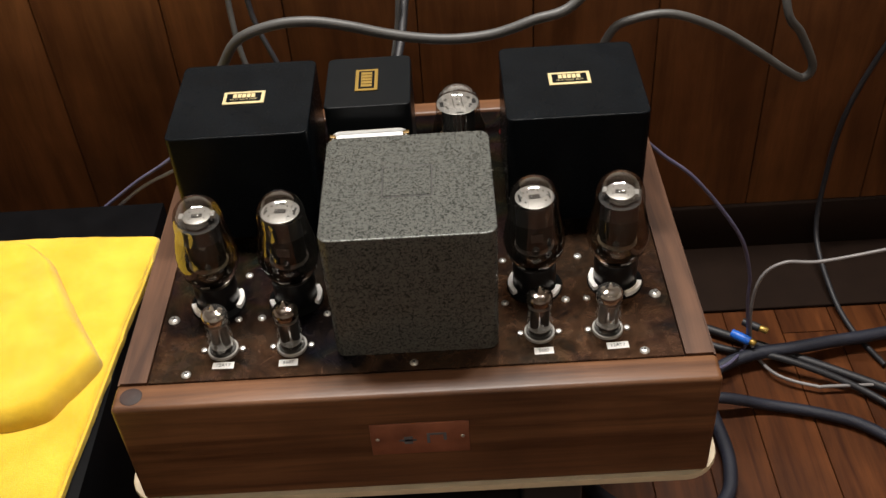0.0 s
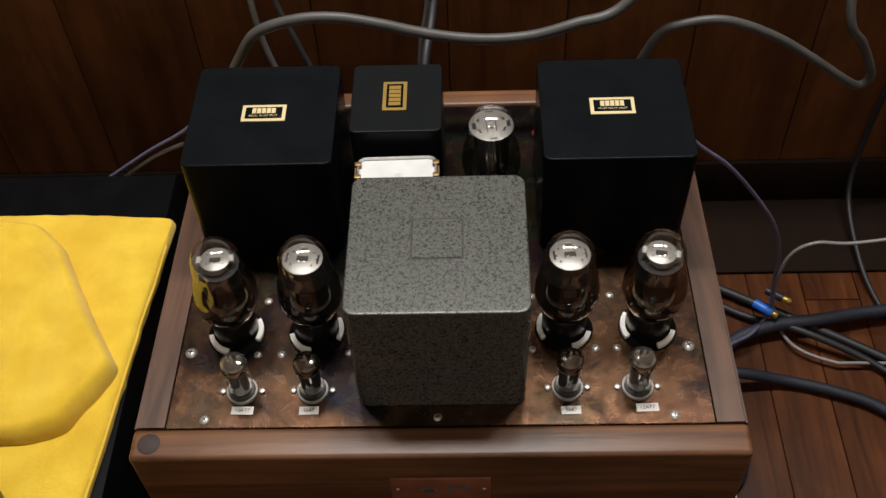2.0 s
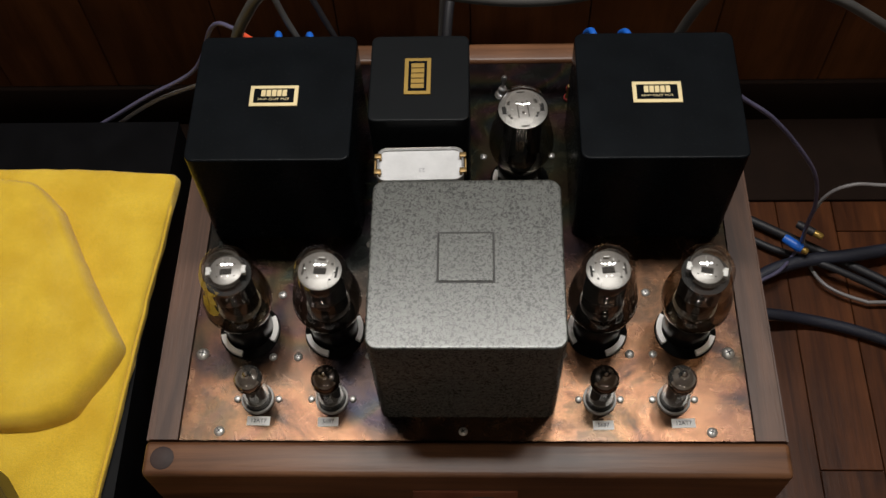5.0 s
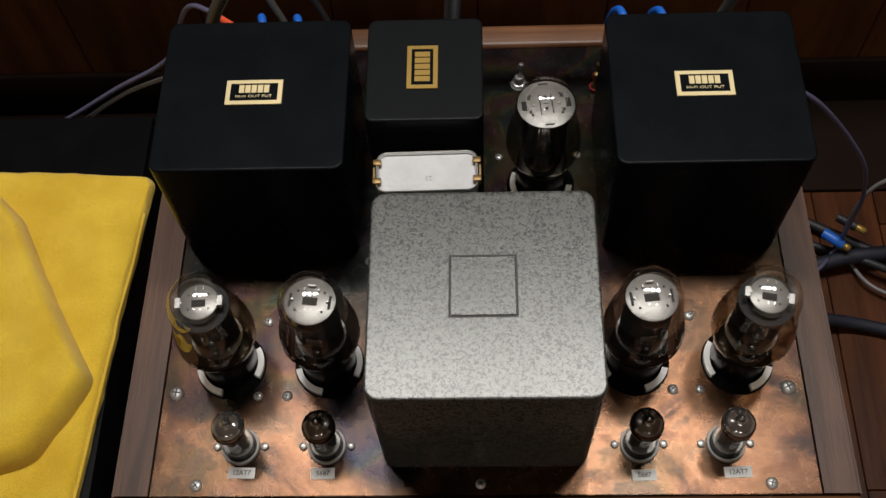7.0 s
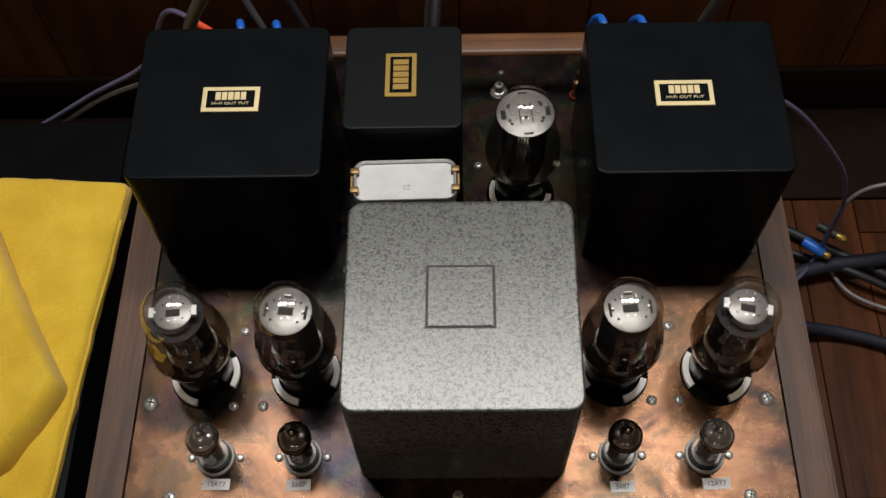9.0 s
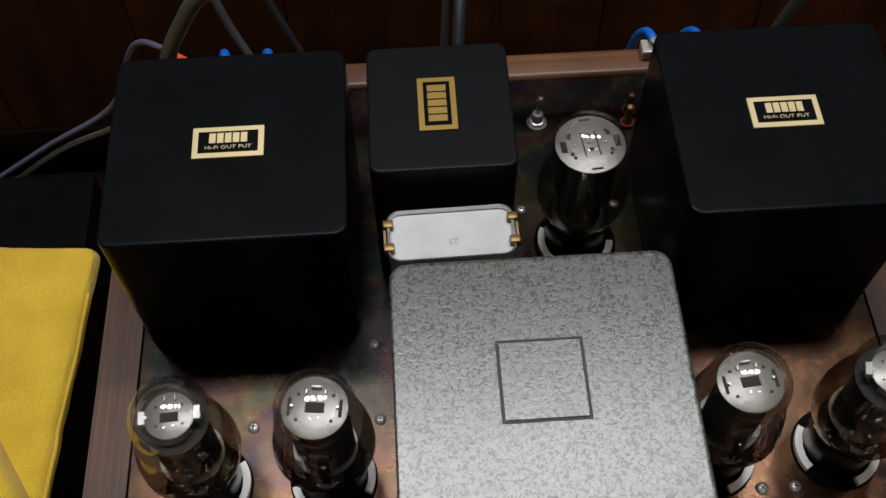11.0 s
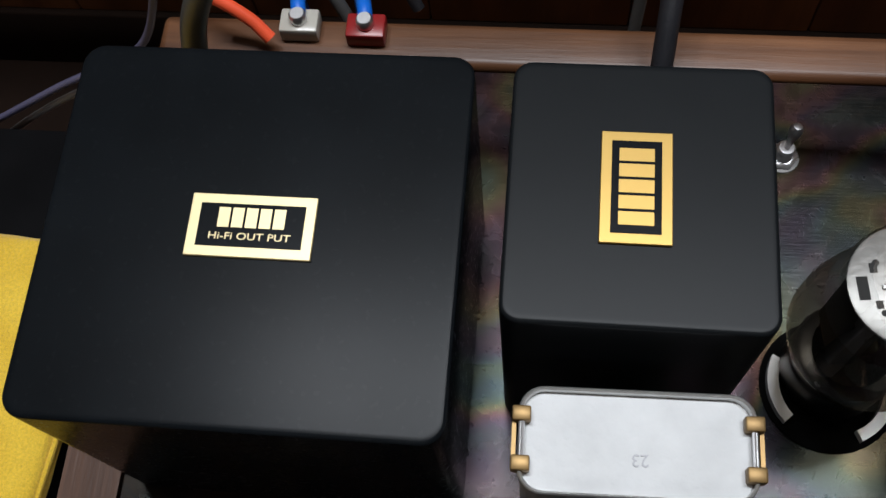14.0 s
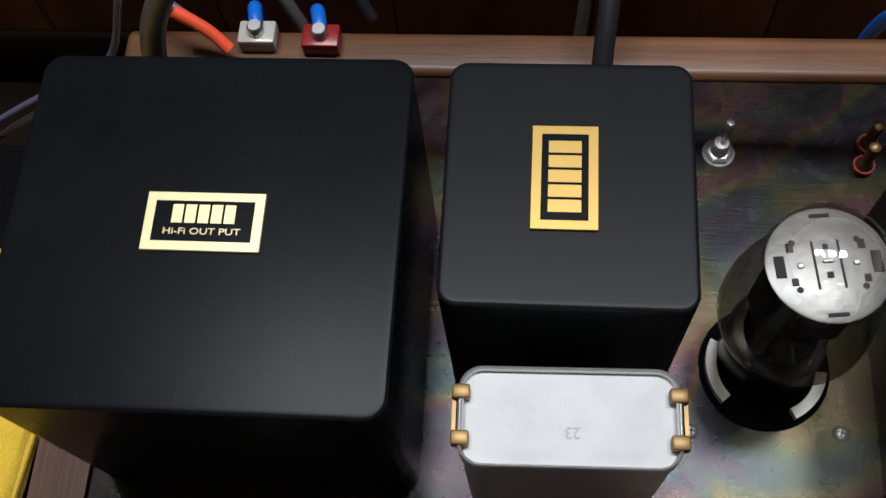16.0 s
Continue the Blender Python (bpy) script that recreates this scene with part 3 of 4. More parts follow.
for sx_, dark in ((-0.1582, False), (-0.1012, True), (0.1025, True), (0.1582, False)):
    small_valve(sx_, SY, dark)

for lx, ly, txt, rz in ((-0.1562, 0.0153, "12AT7", -1), (-0.1030, 0.0147, "5687", 1), (0.1043, 0.0125, "5687", 1), (0.1640, 0.0142, "12AT7", 2)):
    lb = thing("paper_label", (lx, ly, P), (0, 0, rz), "small white paper label with the printed valve type " + txt, "label", "valve type labels")
    w = 0.0088 if len(txt) == 5 else 0.0078
    part("paper", box(-w, w, -0.0036, 0.0036, 0.0001, 0.0005, 0.0001, 1), paper, lb)
    writing(txt, 0.0044, ink, lb, pose(0, 0, 0.0006), depth=0.00008)


# rectifier valve behind
RX, RY = 0.0462, 0.2340
big_socket(RX, RY - 0.003, -14, 0.0250)
rv = thing("rectifier_valve", (RX, RY + 0.002, P + 0.0012), (0, 0, 6), "large smoked glass rectifier valve with slotted silver disc", "valve")
bulb(rv, 0.0262, 0.0205, 0.0945, 0.0115, rectifier_glass, 44)
for sx in (-1, 1):
    part("anode", moved(box(-0.0042, 0.0042, -0.0095, 0.0095, 0.030, 0.0745, 0.0012, 2), pose(sx * 0.0098, 0, 0)), anode, rv, "dark anode box")
    part("filament", moved(fillet(0.024, 0.0755, 0.0006, 8), pose(sx * 0.0022, 0, 0)), tin, rv)
part("stem", lathe([(0.0135, 0.0155), (0.010, 0.019), (0.0065, 0.024), (0.006, 0.028), (0, 0.029)], 20), getter, rv)
disc_with_cuts(rv, 0.0192, 0.0780,
               [(-0.0148, 0, 0.0032, 0.0072), (0.0148, 0, 0.0032, 0.0072), (-0.0110, 0.0062, 0.0022, 0.0030), (0.0110, 0.0062, 0.0022, 0.0030),
                (-0.0110, -0.0052, 0.0020, 0.0024), (0.0110, -0.0052, 0.0020, 0.0024), (0, 0.0165, 0.0062, 0.0012), (0, -0.0165, 0.0062, 0.0012),
                (-0.0040, 0, 0.0007, 0.0160), (0.0040, 0, 0.0007, 0.0160), (0, -0.0035, 0.0020, 0.0020), (0, 0.0060, 0.0016, 0.0016)],
               [(-0.0085, 0, 0.0020, 0.0016, 0.0012), (0.0085, 0, 0.0020, 0.0016, 0.0012), (0, 0.0010, 0.0034, 0.0010, 0.0014)])
raised(rv, RISE)
valve_base(rv, 0.0184)

# toggle switch
sw = thing("toggle_switch", (0.0330, 0.3255, P), (0, 0, 0), "chrome toggle switch with round tipped lever", "switch")
part("nut", lathe([(0, 0.0002), (0.0060, 0.0002), (0.0060, 0.0022), (0.0052, 0.0028), (0.0042, 0.0030), (0, 0.0030)], 6), chrome, sw)
part("washer", lathe([(0, 0.0001), (0.0070, 0.0001), (0.0068, 0.0006), (0, 0.0006)], 24), anode_grey, sw)
part("bush", lathe([(0.0038, 0.003), (0.0038, 0.0085), (0.0030, 0.0095), (0, 0.0095)], 20), chrome, sw)
part("lever", moved(lathe([(0.0013, 0), (0.0015, 0.006), (0.0026, 0.010), (0.0027, 0.0125), (0.0018, 0.0145), (0, 0.015)], 18), pose(0, 0, 0.008, -10, 6, 0)), chrome, sw, "bright lever with round tip")


# ---- transformers ----
def badge(parent, cx, cy, z, w, h, turn, with_text, mat):
    b = part("badge", moved(box(-w / 2, w / 2, -h / 2, h / 2, 0, 0.0011, 0.0002, 1), pose(cx, cy, z, 0, 0, turn)), mat, parent, "gold rimmed black name badge")
    iw, ih = w - 0.0062, h - 0.0062
    part("inset", moved(box(-iw / 2, iw / 2, -ih / 2, ih / 2, 0.0009, 0.0013), pose(cx, cy, z, 0, 0, turn)), black_satin, b)
    n, span = 5, (iw * 0.66 if with_text else iw * 0.86)
    bh = ih * (0.46 if with_text else 0.70)
    oy = ih * 0.17 if with_text else 0.0
    for i in range(n):
        x0 = -span / 2 + span * i / n
        part("gold_bar", moved(box(x0 + span * 0.018, x0 + span / n - span * 0.018, oy - bh / 2, oy + bh / 2, 0.0012, 0.0015), pose(cx, cy, z, 0, 0, turn)), mat, b)
    if with_text:
        writing("Hi-Fi OUT PUT", 0.0031, mat, b, pose(cx, cy, z, 0, 0, turn) @ pose(0, -ih * 0.27, 0.0014), depth=0.00008, spread=1.22)
    return b


def transformer(name, bottom, top, h, mat, label, r=0.008):
    t = thing(name, (0, 0, P), (0, 0, 0), label, "transformer")
    part("cover", can(bottom, top, 0.0003, h, r), mat, t)
    return t


tl = transformer("output_transformer", (-0.2090, -0.0852, 0.1765, 0.2965), (-0.2088, -0.0844, 0.1765, 0.2970), 0.1130, black_satin, "large satin black output transformer box with gold badge", 0.007)
badge(tl, -0.1457, 0.2365, 0.1130, 0.0374, 0.0197, 0.0, True, gold_pale)
tr = transformer("output_transformer", (0.0872, 0.2095, 0.1765, 0.2965), (0.0872, 0.2112, 0.1765, 0.2970), 0.1130, black_satin, "large satin black output transformer box with gold badge", 0.007)
badge(tr, 0.1474, 0.2370, 0.1130, 0.0374, 0.0200, 0.0, True, gold_pale)
ts = transformer("choke_transformer", (-0.0728, 0.0045, 0.2125, 0.2960), (-0.0728, 0.0045, 0.2125, 0.2965), 0.1125, grey_satin, "small charcoal choke box with upright gold badge", 0.006)
badge(ts, -0.0355, 0.2549, 0.1125, 0.0355, 0.0206, -90, False, gold)
tg = transformer("mains_transformer", (-0.0640, 0.0690, 0.0185, 0.1525), (-0.0645, 0.0703, 0.0200, 0.1530), 0.1215, hammer, "tall grey hammertone mains transformer box", 0.009)
# square panel let into the top: a narrow dark groove round a flush field
gx0, gx1, gy0, gy1, gz = -0.0174, 0.0227, 0.0692, 0.1094, 0.1215
for q in ((gx0, gx1, gy0, gy0 + 0.0011), (gx0, gx1, gy1 - 0.0011, gy1), (gx0, gx0 + 0.0011, gy0 + 0.0011, gy1 - 0.0011), (gx1 - 0.0011, gx1, gy0 + 0.0011, gy1 - 0.0011)):
    part("groove", box(*q, gz - 0.001, gz + 0.0001), anode, tg)
part("panel", box(gx0 + 0.0012, gx1 - 0.0012, gy0 + 0.0012, gy1 - 0.0012, gz - 0.001, gz + 0.0005, 0.0004, 1), hammer, tg)

# oil capacitor
cap = thing("oil_capacitor", (-0.0325, 0.1846, P), (0, 0, 1), "aluminium can capacitor with white top and brass clips", "capacitor")
cw, cd, ch = 0.0330, 0.0152, 0.0960


def cap_ring(inset, z):
    return [(x, y, z) for x, y in rounded_rect(-cw + inset, cw - inset, -cd + inset, cd - inset, 0.0072 - inset * 0.8)]


part("can", loft([cap_ring(0.0008, 0.0003), cap_ring(0.0006, 0.0875), cap_ring(0, 0.0890), cap_ring(0, ch), cap_ring(0.0004, ch + 0.0005), cap_ring(0.0010, ch), cap_ring(0.0012, ch - 0.0035)], True, False), tin, cap, "bare aluminium can with raised rim")
part("top_filling", loft([cap_ring(0.0012, ch - 0.005), cap_ring(0.0012, ch - 0.0028), cap_ring(0.0022, ch - 0.0024)]), white_fill, cap, "white fibre top plate")
writing("23", 0.0050, faint_ink, cap, pose(0.001, -0.004, ch - 0.0022, 0, 0, 180), label="faint stamped number")
for s in (-1, 1):
    for y in (-0.0070, 0.0070):
        clip = box(-0.0027, 0.0027, -0.0022, 0.0022, -0.004, 0.0010, 0.0006, 2)
        part("clip", moved(clip, pose(s * (cw - 0.0008), y, ch + 0.0005)), brass, cap, "brass clip")
    part("clip_bar", moved(box(-0.0006, 0.0006, -0.0050, 0.0050, -0.006, -0.001), pose(s * (cw + 0.0012), 0, ch)), brass, cap)
    part("spring_wire", moved(lathe([(0, -0.0075), (0.0006, -0.0075), (0.0006, 0.0075), (0, 0.0075)], 8), pose(s * (cw - 0.0012), 0, ch + 0.0002, 90)), chrome, cap)


# ---- black equipment beside the amplifier, with the cloth on it ----
eq = thing("audio_component", (0, 0, 0), label="black glossy audio component beside the amplifier", category="audio equipment")
EQZ = 0.352
eq_bm = box(-0.80, -0.298, -0.42, 0.383, 0.02, EQZ, 0.001, 2)
part("case", eq_bm, black_gloss, eq)
for fx in (-0.75, -0.32):
    for fy in (-0.37, 0.34):
        part("foot", moved(lathe([(0, 0), (0.018, 0), (0.02, 0.004), (0.02, 0.02), (0, 0.0205)], 20), pose(fx, fy, 0)), rubber, eq)


def soft_sheet(poly, z, thick, wrinkle, seed, rings=26, roll=0.01, round_in=0.012):
    """A folded soft layer over a rounded outline: pillow edge, gentle folds."""
    c = Vector((sum(p[0] for p in poly) / len(poly), sum(p[1] for p in poly) / len(poly)))
    pts = []
    n = len(poly)
    for i in range(n):
        a, b, d = Vector(poly[i - 1]), Vector(poly[i]), Vector(poly[(i + 1) % n])
        r = min(round_in, (a - b).length * 0.4, (d - b).length * 0.4)
        s, e = b + (a - b).normalized() * r, b + (d - b).normalized() * r
        for k in range(7):
            t = k / 6
            pts.append(s * (1 - t) ** 2 + b * 2 * t * (1 - t) + e * t * t)
        far = d + (b - d).normalized() * min(round_in, (d - b).length * 0.4)
        m = max(2, int((far - e).length / 0.008))
        pts += [e.lerp(far, k / m) for k in range(1, m)]
    wob = [q + (q - c).normalized() * 0.0016 * noise.noise((q.x * 60 + seed, q.y * 60, seed)) for q in pts]
    bm = bmesh.new()
    layers = []
    for j in range(rings + 1):
        f = j / rings
        f = 1 - (1 - f) ** 1.6
        row = []
        for q in wob:
            p = c.lerp(q, f)
            edge = (q - p).length
            h = thick * max(0.06, math.sqrt(max(0.0, 1 - (1 - min(edge / roll, 1.0)) ** 2)))
            w = wrinkle * (noise.noise((p.x * 9 + seed, p.y * 7, seed)) + 0.5 * noise.noise((p.x * 26, p.y * 22 + seed, 3.0)))
            row.append(bm.verts.new((p.x, p.y, z + h + w * min(1, edge / 0.03))))
        layers.append(row)
    under = [bm.verts.new((q.x, q.y, z)) for q in wob]
    m = len(wob)
    for a, b in zip(layers[1:], layers[2:]):
        for i in range(m):
            bm.faces.new((a[i], a[(i + 1) % m], b[(i + 1) % m], b[i]))
    bm.faces.new(layers[1])
    for v in layers[0]:
        bm.verts.remove(v)
    for i in range(m):
        bm.faces.new((layers[-1][i], layers[-1][(i + 1) % m], under[(i + 1) % m], under[i]))
    bm.faces.new(under[::-1])
    bmesh.ops.recalc_face_normals(bm, faces=bm.faces)
    return bm, wob


cloth = thing("microfibre_cloth", (0, 0, EQZ), label="yellow folded microfibre cleaning cloth lying on black equipment", category="cloth")
low = [(-0.2844, 0.3130), (-0.2967, 0.1546), (-0.3075, 0.0059), (-0.3172, -0.1165), (-0.3271, -0.2537), (-0.7000, -0.2600), (-0.7000, 0.2850), (-0.4711, 0.3218), (-0.3766, 0.3197)]
bm_low, edge_low = soft_sheet(low, 0.0006, 0.0110, 0.0030, 2.0, roll=0.007)
under_layer = part("lower_fold", bm_low, cloth_mat, cloth)
flap = [(-0.4802, 0.3008), (-0.4225, 0.2964), (-0.3907, 0.2683), (-0.3611, 0.2149), (-0.3297, 0.1601), (-0.3045, 0.1200), (-0.3137, 0.0954), (-0.3412, 0.0530), (-0.3650, 0.0436), (-0.4633, 0.0375), (-0.6200, 0.0300), (-0.6200, 0.2700)]
bm_flap, edge_flap = soft_sheet(flap, 0.0090, 0.0230, 0.0090, 7.0, rings=34, roll=0.013, round_in=0.009)
part("upper_fold", bm_flap, cloth_mat, cloth)
hem_pts = [(q.x + 0.0035, q.y - 0.001, 0.0072) for q in edge_low[::3] if q.x > -0.40 and q.y < 0.28]
if len(hem_pts) > 4:
    hem_pts.sort(key=lambda q: -q[1])
    part("hem", tube([(x - 0.0042, y, z) for x, y, z in hem_pts], 0.0016, 6, 2), cloth_mat, under_layer, "sewn edge of the cloth")

dev = thing("small_dark_case", (-0.398, -0.040, EQZ + 0.0090), (0, 0, 38), "small dark grey plastic case lying on the cloth", "case")
part("body", box(-0.055, 0.035, -0.075, 0.030, 0, 0.080, 0.004, 3), dark_grey, dev)
part("lid_seam", box(-0.0552, 0.0352, -0.0752, 0.0302, 0.052, 0.0528), iron, dev)


# ---- cables ----
def cable(name, pts, r, mat, label, n=10, category="cable"):
    c = thing(name, label=label, category=category)
    part("sheath", tube(pts, r, n), mat, c)
    return c


arch = cable("power_cable", [(-0.2060, 0.3380, 0.4670), (-0.2050, 0.3400, 0.4920), (-0.1980, 0.3430, 0.5240), (-0.1850, 0.3450, 0.5500), (-0.1650, 0.3450, 0.5772), (-0.1288, 0.3450, 0.5904), (-0.0925, 0.3450, 0.5921), (-0.0562, 0.3450, 0.5847), (-0.0200, 0.3450, 0.5740), (0.0163, 0.3450, 0.5662), (0.0525, 0.3450, 0.5634), (0.0888, 0.3450, 0.5670), (0.1250, 0.3450, 0.5791), (0.1650, 0.3520, 0.5900), (0.2100, 0.3700, 0.6400), (0.2500, 0.4000, 0.7000), (0.2700, 0.5000, 0.7900), (0.2800, 0.6600, 0.7850), (0.2850, 0.7150, 0.7000)], 0.0052, grey_cable, "thick grey cable arching behind the transformers")
part("gland", moved(lathe([(0.0052, 0.0), (0.0095, 0.0), (0.0095, 0.006), (0.0080, 0.010), (0.0056, 0.013)], 16), pose(-0.206, 0.338, P + 0.0003)), black_plastic, arch)
cable("loose_cable", [(0.1750, 0.3350, 0.4670), (0.1800, 0.3450, 0.5050), (0.2018, 0.3550, 0.5534), (0.2233, 0.3550, 0.5676), (0.2618, 0.3550, 0.5711), (0.3081, 0.3550, 0.5525), (0.3512, 0.3550, 0.5241), (0.3899, 0.3550, 0.4952), (0.4055, 0.3550, 0.4887), (0.4115, 0.3550, 0.5037), (0.3938, 0.3550, 0.5404), (0.3745, 0.3550, 0.5727), (0.3700, 0.4000, 0.6600), (0.3660, 0.4800, 0.7900), (0.3600, 0.6600, 0.7850), (0.3600, 0.7150, 0.7000)], 0.0044, grey_cable, "dark grey cable with a sharp bend by the panelling")
cable("black_cable", [(0.6045, 0.3817, 0.0060), (0.5819, 0.4493, 0.0060), (0.5698, 0.5173, 0.0200), (0.5700, 0.6094, 0.0500), (0.5738, 0.6300, 0.1444), (0.5806, 0.6300, 0.2436), (0.6097, 0.6300, 0.3437), (0.6736, 0.6300, 0.4957), (0.7451, 0.6300, 0.7019), (0.7577, 0.6300, 0.7645)], 0.0038, rubber, "thin black cable hanging on the panelling")

# black leads plugged in behind the transformers
for x0, lab in ((-0.0185, "black lead entering behind the charcoal choke"),):
    cb = cable("black_lead", [(x0, 0.340, P + 0.004), (x0 + 0.001, 0.356, P + 0.024), (x0 + 0.004, 0.384, P + 0.048), (x0 + 0.010, 0.420, P + 0.064), (x0 + 0.015, 0.455, P + 0.090)], 0.0046, rubber, lab)
    part("gland", moved(lathe([(0.0075, -0.004), (0.0078, 0.002), (0.0066, 0.006), (0.0048, 0.008)], 16), pose(x0, 0.344, P + 0.006, -40)), black_plastic, cb)
cable("grey_lead", [(-0.0255, 0.3990, 0.4355), (-0.0228, 0.4090, 0.4700), (-0.0200, 0.4190, 0.4999), (-0.0116, 0.4340, 0.5450), (-0.0083, 0.4490, 0.6143), (-0.0104, 0.4560, 0.7512)], 0.0030, grey_cable, "thin grey lead rising behind the choke")
cable("grey_lead", [(-0.1554, 0.3940, 0.4535), (-0.1730, 0.4090, 0.4915), (-0.1843, 0.4240, 0.5336), (-0.1897, 0.4440, 0.5939), (-0.1904, 0.4560, 0.7116)], 0.0032, grey_cable, "thin grey lead rising along the panelling")
cable("black_lead", [(-0.1221, 0.3940, 0.4629), (-0.1461, 0.4140, 0.5132), (-0.1658, 0.4340, 0.5590), (-0.1747, 0.4540, 0.6339)], 0.0030, rubber, "thin black lead rising along the panelling")

# speaker plugs at the back rail
for x0, y0, mat, lab in ((-0.1720, 0.3780, clear_plastic, "blue lead with clear plug at the back terminal"), (-0.1425, 0.3765, red_plastic, "blue lead with red plug at the back terminal"),
                         (0.1180, 0.3780, clear_plastic, "blue lead with clear plug at the back terminal"), (0.1495, 0.3765, red_plastic, "blue lead with red plug at the back terminal")):
    pl = thing("speaker_plug", (x0, y0, P + 0.0015), label=lab, category="plug", group="speaker plugs at the back")
    part("body", box(-0.0085, 0.0085, -0.006, 0.006, 0, 0.0085, 0.0012, 2), mat, pl)
    part("collar", moved(lathe([(0, 0), (0.0038, 0), (0.0038, 0.004), (0.003, 0.005), (0, 0.005)], 14), pose(0, 0, 0.0085)), chrome, pl)
    part("lead", tube([(0, 0.001, 0.0095), (-0.001, 0.007, 0.0100), (-0.003, 0.014, 0.0065), (-0.006, 0.021, -0.006), (-0.008, 0.026, -0.03), (-0.009, 0.028, -0.07)], 0.0034, 10), blue_plastic, pl, "blue insulated lead")

# binding posts beside the rectifier
for y0, mat in ((0.3300, red_plastic), (0.3200, red_plastic)):
    bp = thing("indicator_post", (0.0945 if y0 > 0.325 else 0.0920, y0, P), label="small brass and red terminal post on the copper plate", category="terminal", group="terminal posts")
    part("post", lathe([(0, 0), (0.0035, 0), (0.0035, 0.004), (0.0022, 0.006), (0.0024, 0.018), (0, 0.020)], 14), brass, bp)
    part("ring", lathe([(0.0037, 0.0005), (0.0046, 0.0005), (0.0046, 0.003), (0.0037, 0.003)], 14), mat, bp)

# signal wires at the two sides
wl = cable("signal_wire", [(-0.196, 0.374, P + 0.022), (-0.212, 0.382, P + 0.028), (-0.236, 0.395, P + 0.016), (-0.2703, 0.4020, 0.4112), (-0.3312, 0.4020, 0.3679), (-0.4093, 0.4020, 0.3116), (-0.4701, 0.4020, 0.2817), (-0.5145, 0.4020, 0.2665), (-0.56, 0.41, 0.27), (-0.62, 0.41, 0.18)], 0.0021, violet_wire, "grey-violet signal wire with orange end sleeve")
part("sleeve", tube([(-0.183, 0.368, P + 0.010), (-0.190, 0.372, P + 0.0165), (-0.198, 0.3745, P + 0.0225), (-0.205, 0.376, P + 0.0275)], 0.0030, 10), orange_plastic, wl, "orange-red end sleeve")
cable("signal_wire", [(-0.225, 0.392, 0.420), (-0.2813, 0.4020, 0.3833), (-0.3242, 0.4020, 0.3613), (-0.3754, 0.4020, 0.3209), (-0.4213, 0.4020, 0.2755), (-0.4496, 0.4020, 0.2455), (-0.47, 0.405, 0.24), (-0.50, 0.41, 0.10)], 0.0020, white_wire, "pale translucent signal wire")
cable("signal_wire", [(0.222, 0.392, 0.430), (0.2713, 0.3900, 0.3776), (0.3111, 0.3900, 0.3421), (0.3531, 0.3900, 0.2876), (0.3848, 0.3900, 0.2341), (0.4008, 0.3900, 0.1765), (0.405, 0.392, 0.130), (0.4233, 0.4162, 0.0300), (0.3964, 0.3828, 0.0300), (0.3690, 0.3666, 0.0300), (0.3382, 0.3489, 0.0300)], 0.0024, violet_wire, "grey-violet wire drooping to the floor")
cable("signal_wire", [(0.62, 0.42, 0.190), (0.5045, 0.4200, 0.1680), (0.4528, 0.4200, 0.1689), (0.4266, 0.4200, 0.1429), (0.4225, 0.4200, 0.0790), (0.4363, 0.4200, 0.0091), (0.4527, 0.3717, 0.0120), (0.4980, 0.3468, 0.0120), (0.5385, 0.3441, 0.0120), (0.80, 0.34, 0.010)], 0.0023, white_wire, "pale wire looping over the floor")

# floor cables
cable("speaker_cable", [(0.2770, 0.5005, 0.0100), (0.3475, 0.4810, 0.0100), (0.4180, 0.4424, 0.0100), (0.4785, 0.4074, 0.0100), (0.5396, 0.3704, 0.0100), (0.6418, 0.3037, 0.0100), (0.80, 0.20, 0.010)], 0.0060, rubber, "black cable lying across the floor")
cable("speaker_cable", [(0.2652, 0.4663, 0.0100), (0.3295, 0.4606, 0.0100), (0.3979, 0.4244, 0.0090), (0.4655, 0.3866, 0.0240), (0.5589, 0.3370, 0.0100), (0.6177, 0.2600, 0.0080), (0.70, 0.08, 0.008)], 0.0048, rubber, "thin black cable lying across the floor")
cable("sleeved_cable", [(0.80, 0.40, 0.012), (0.7161, 0.4433, 0.0120), (0.5747, 0.4216, 0.0200), (0.4879, 0.4057, 0.0240), (0.4233, 0.3979, 0.0220), (0.3746, 0.3816, 0.0130), (0.3519, 0.3482, 0.0110), (0.3571, 0.2930, 0.0110), (0.3599, 0.2330, 0.0110), (0.3441, 0.1791, 0.0110), (0.2971, 0.1503, 0.0110), (0.2298, 0.1643, 0.0110), (0.1838, 0.2062, 0.0110), (0.1643, 0.2714, 0.0110)], 0.0088, blue_black, "thick blue-black sleeved cable coiled on the floor", 12)
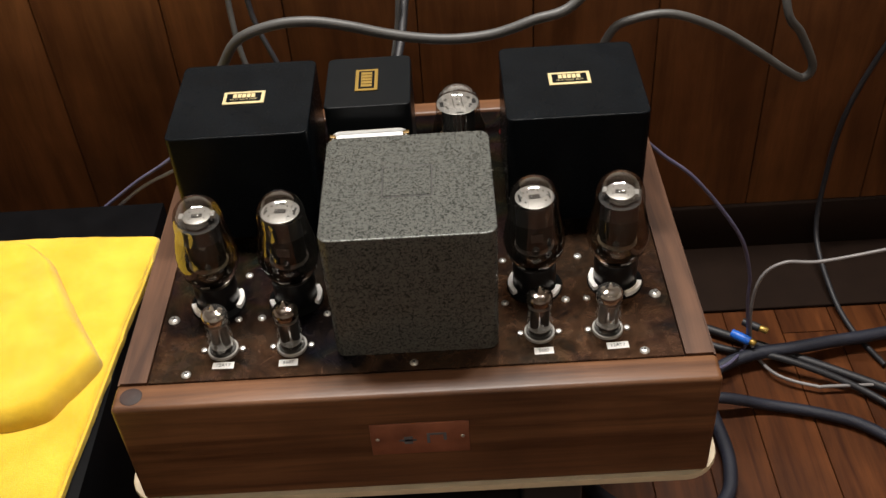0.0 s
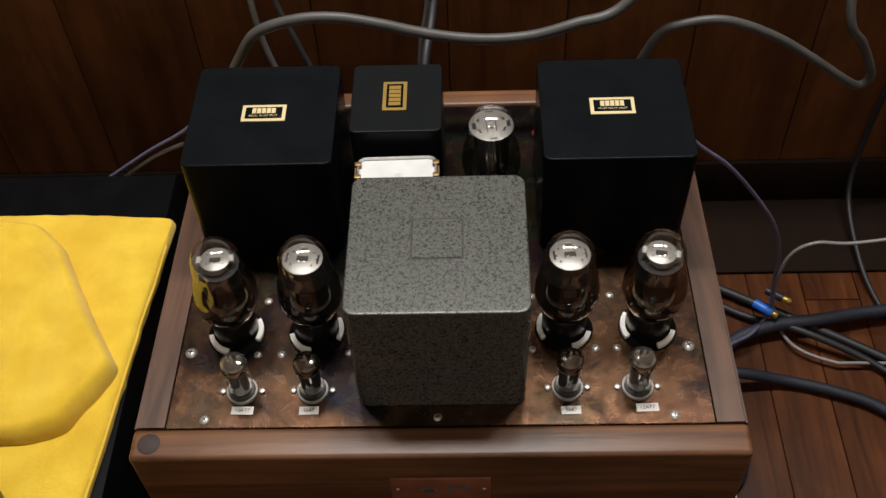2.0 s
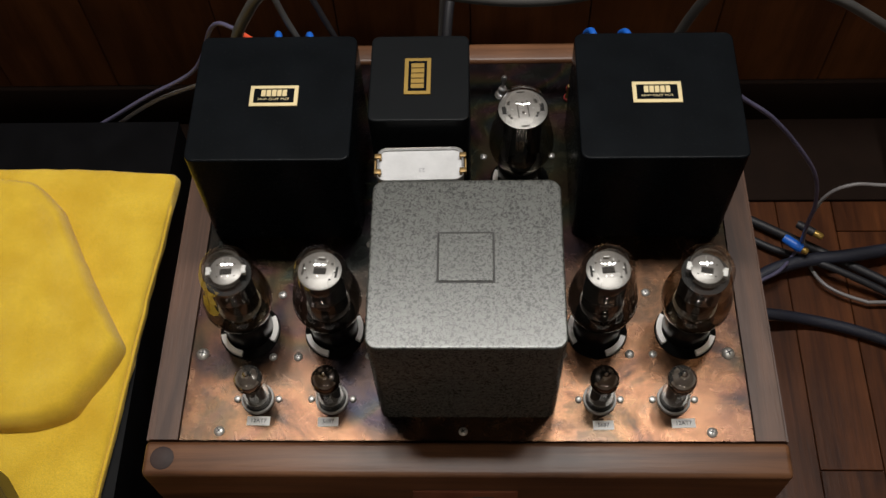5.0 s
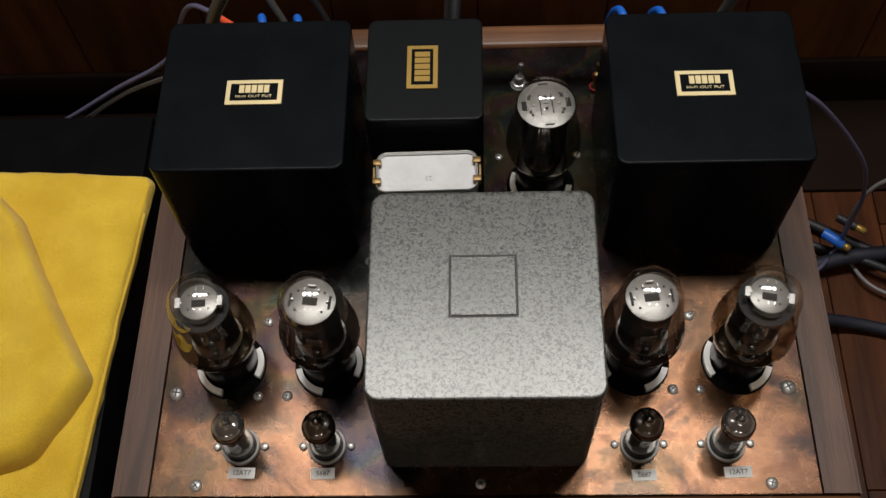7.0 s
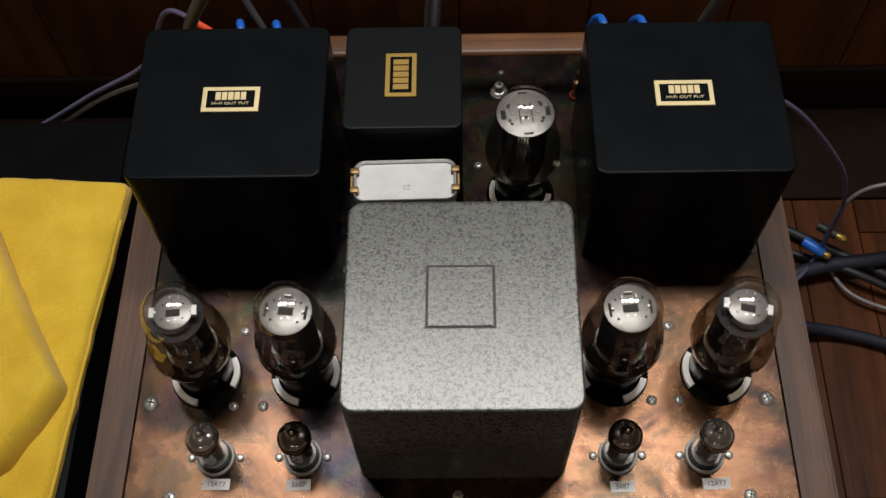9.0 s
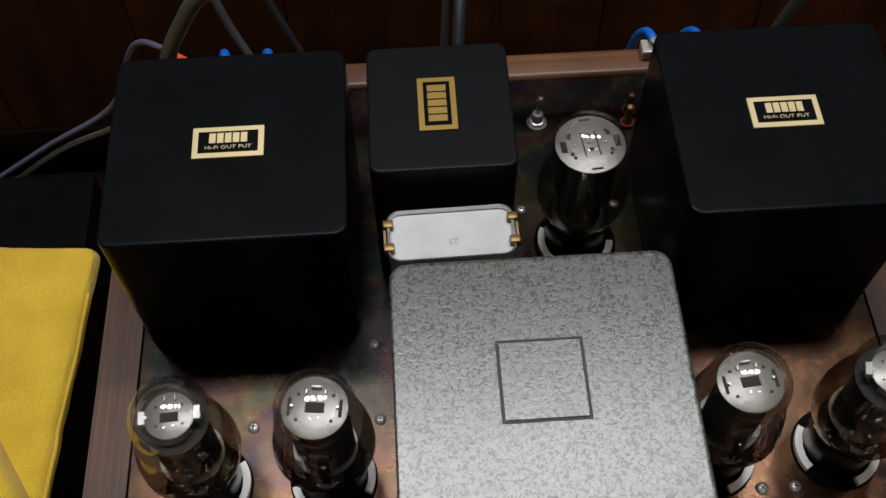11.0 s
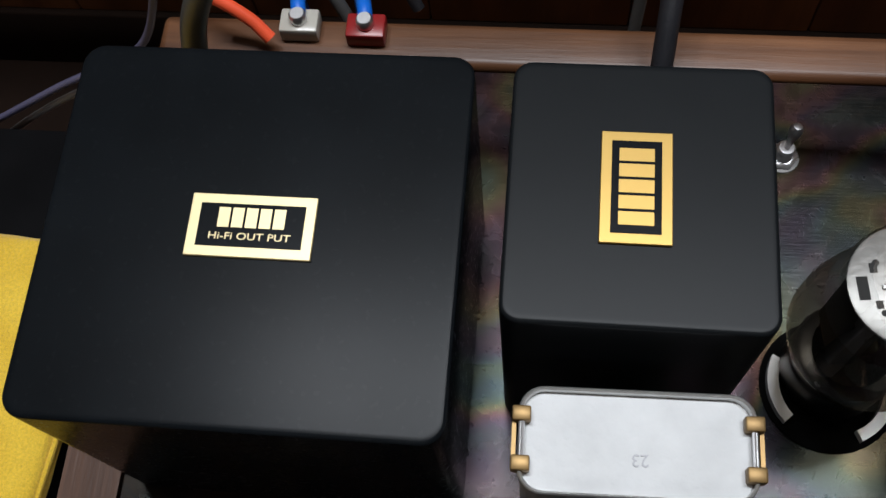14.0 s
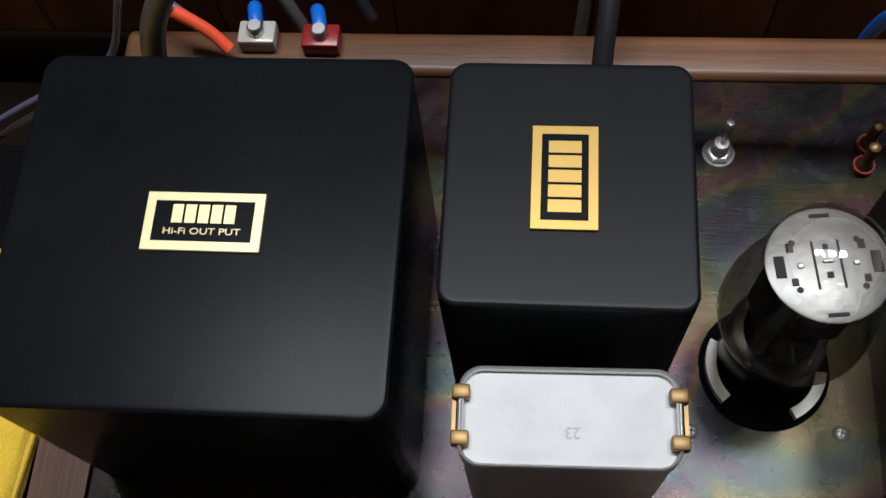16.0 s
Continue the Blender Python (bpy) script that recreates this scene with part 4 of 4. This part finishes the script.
cable("sleeved_cable", [(0.2769, 0.3317, 0.0110), (0.3570, 0.3208, 0.0300), (0.4304, 0.3194, 0.0110), (0.4931, 0.3017, 0.0100), (0.5447, 0.2764, 0.0100), (0.5941, 0.2218, 0.0100), (0.6500, 0.1198, 0.0100), (0.70, -0.05, 0.010)], 0.0074, blue_black, "thick blue-black sleeved cable on the floor", 12)

for (x0, y0, rz), lab in (((0.415, 0.412, -40), "blue plug with gold tip on the floor"),):
    pg = thing("banana_plug", (x0, y0, 0.042), (0, 0, rz), lab, "plug")
    part("barrel", moved(lathe([(0, -0.016), (0.0055, -0.016), (0.0062, -0.012), (0.0062, 0.008), (0.005, 0.011), (0, 0.011)], 18), pose(0, 0, 0, 0, 90, 0)), blue_plastic, pg, "blue plastic barrel")
    part("tip", moved(lathe([(0.004, 0.011), (0.0045, 0.013), (0.0045, 0.017), (0.003, 0.019), (0, 0.0195)], 16), pose(0, 0, 0, 0, 90, 0)), gold, pg, "gold plated tip")
pg = thing("banana_plug", (0.438, 0.434, 0.040), (0, 0, -35), "black plug with gold tip on the floor", "plug")
part("barrel", moved(lathe([(0, -0.018), (0.005, -0.018), (0.0056, -0.012), (0.0056, 0.006), (0, 0.006)], 16), pose(0, 0, 0, 0, 90, 0)), rubber, pg)
part("tip", moved(lathe([(0.004, 0.006), (0.0045, 0.008), (0.0045, 0.016), (0.003, 0.018), (0, 0.0185)], 16), pose(0, 0, 0, 0, 90, 0)), gold, pg, "gold plated tip")


# ---- floor planks ----
def plank_mesh(w, l):
    bm = box(-w / 2 + 0.0006, w / 2 - 0.0006, -l / 2 + 0.0006, l / 2 - 0.0006, -0.004, 0.0, 0.0006, 1)
    me = bpy.data.meshes.new("plank")
    bm.to_mesh(me)
    bm.free()
    me.materials.append(floor_wood)
    return me


PW, PL = 0.075, 0.46
pm = plank_mesh(PW, PL)
rng = random.Random(4)
for i in range(-8, 15):
    off = rng.uniform(0, PL)
    for j in range(-2, 2):
        y = j * PL + off - 0.2
        if y + PL / 2 < WALL + 0.4:
            pk = new("plank", pm)
            pk.location = (i * PW, y, 0)
            pk.parent = floor
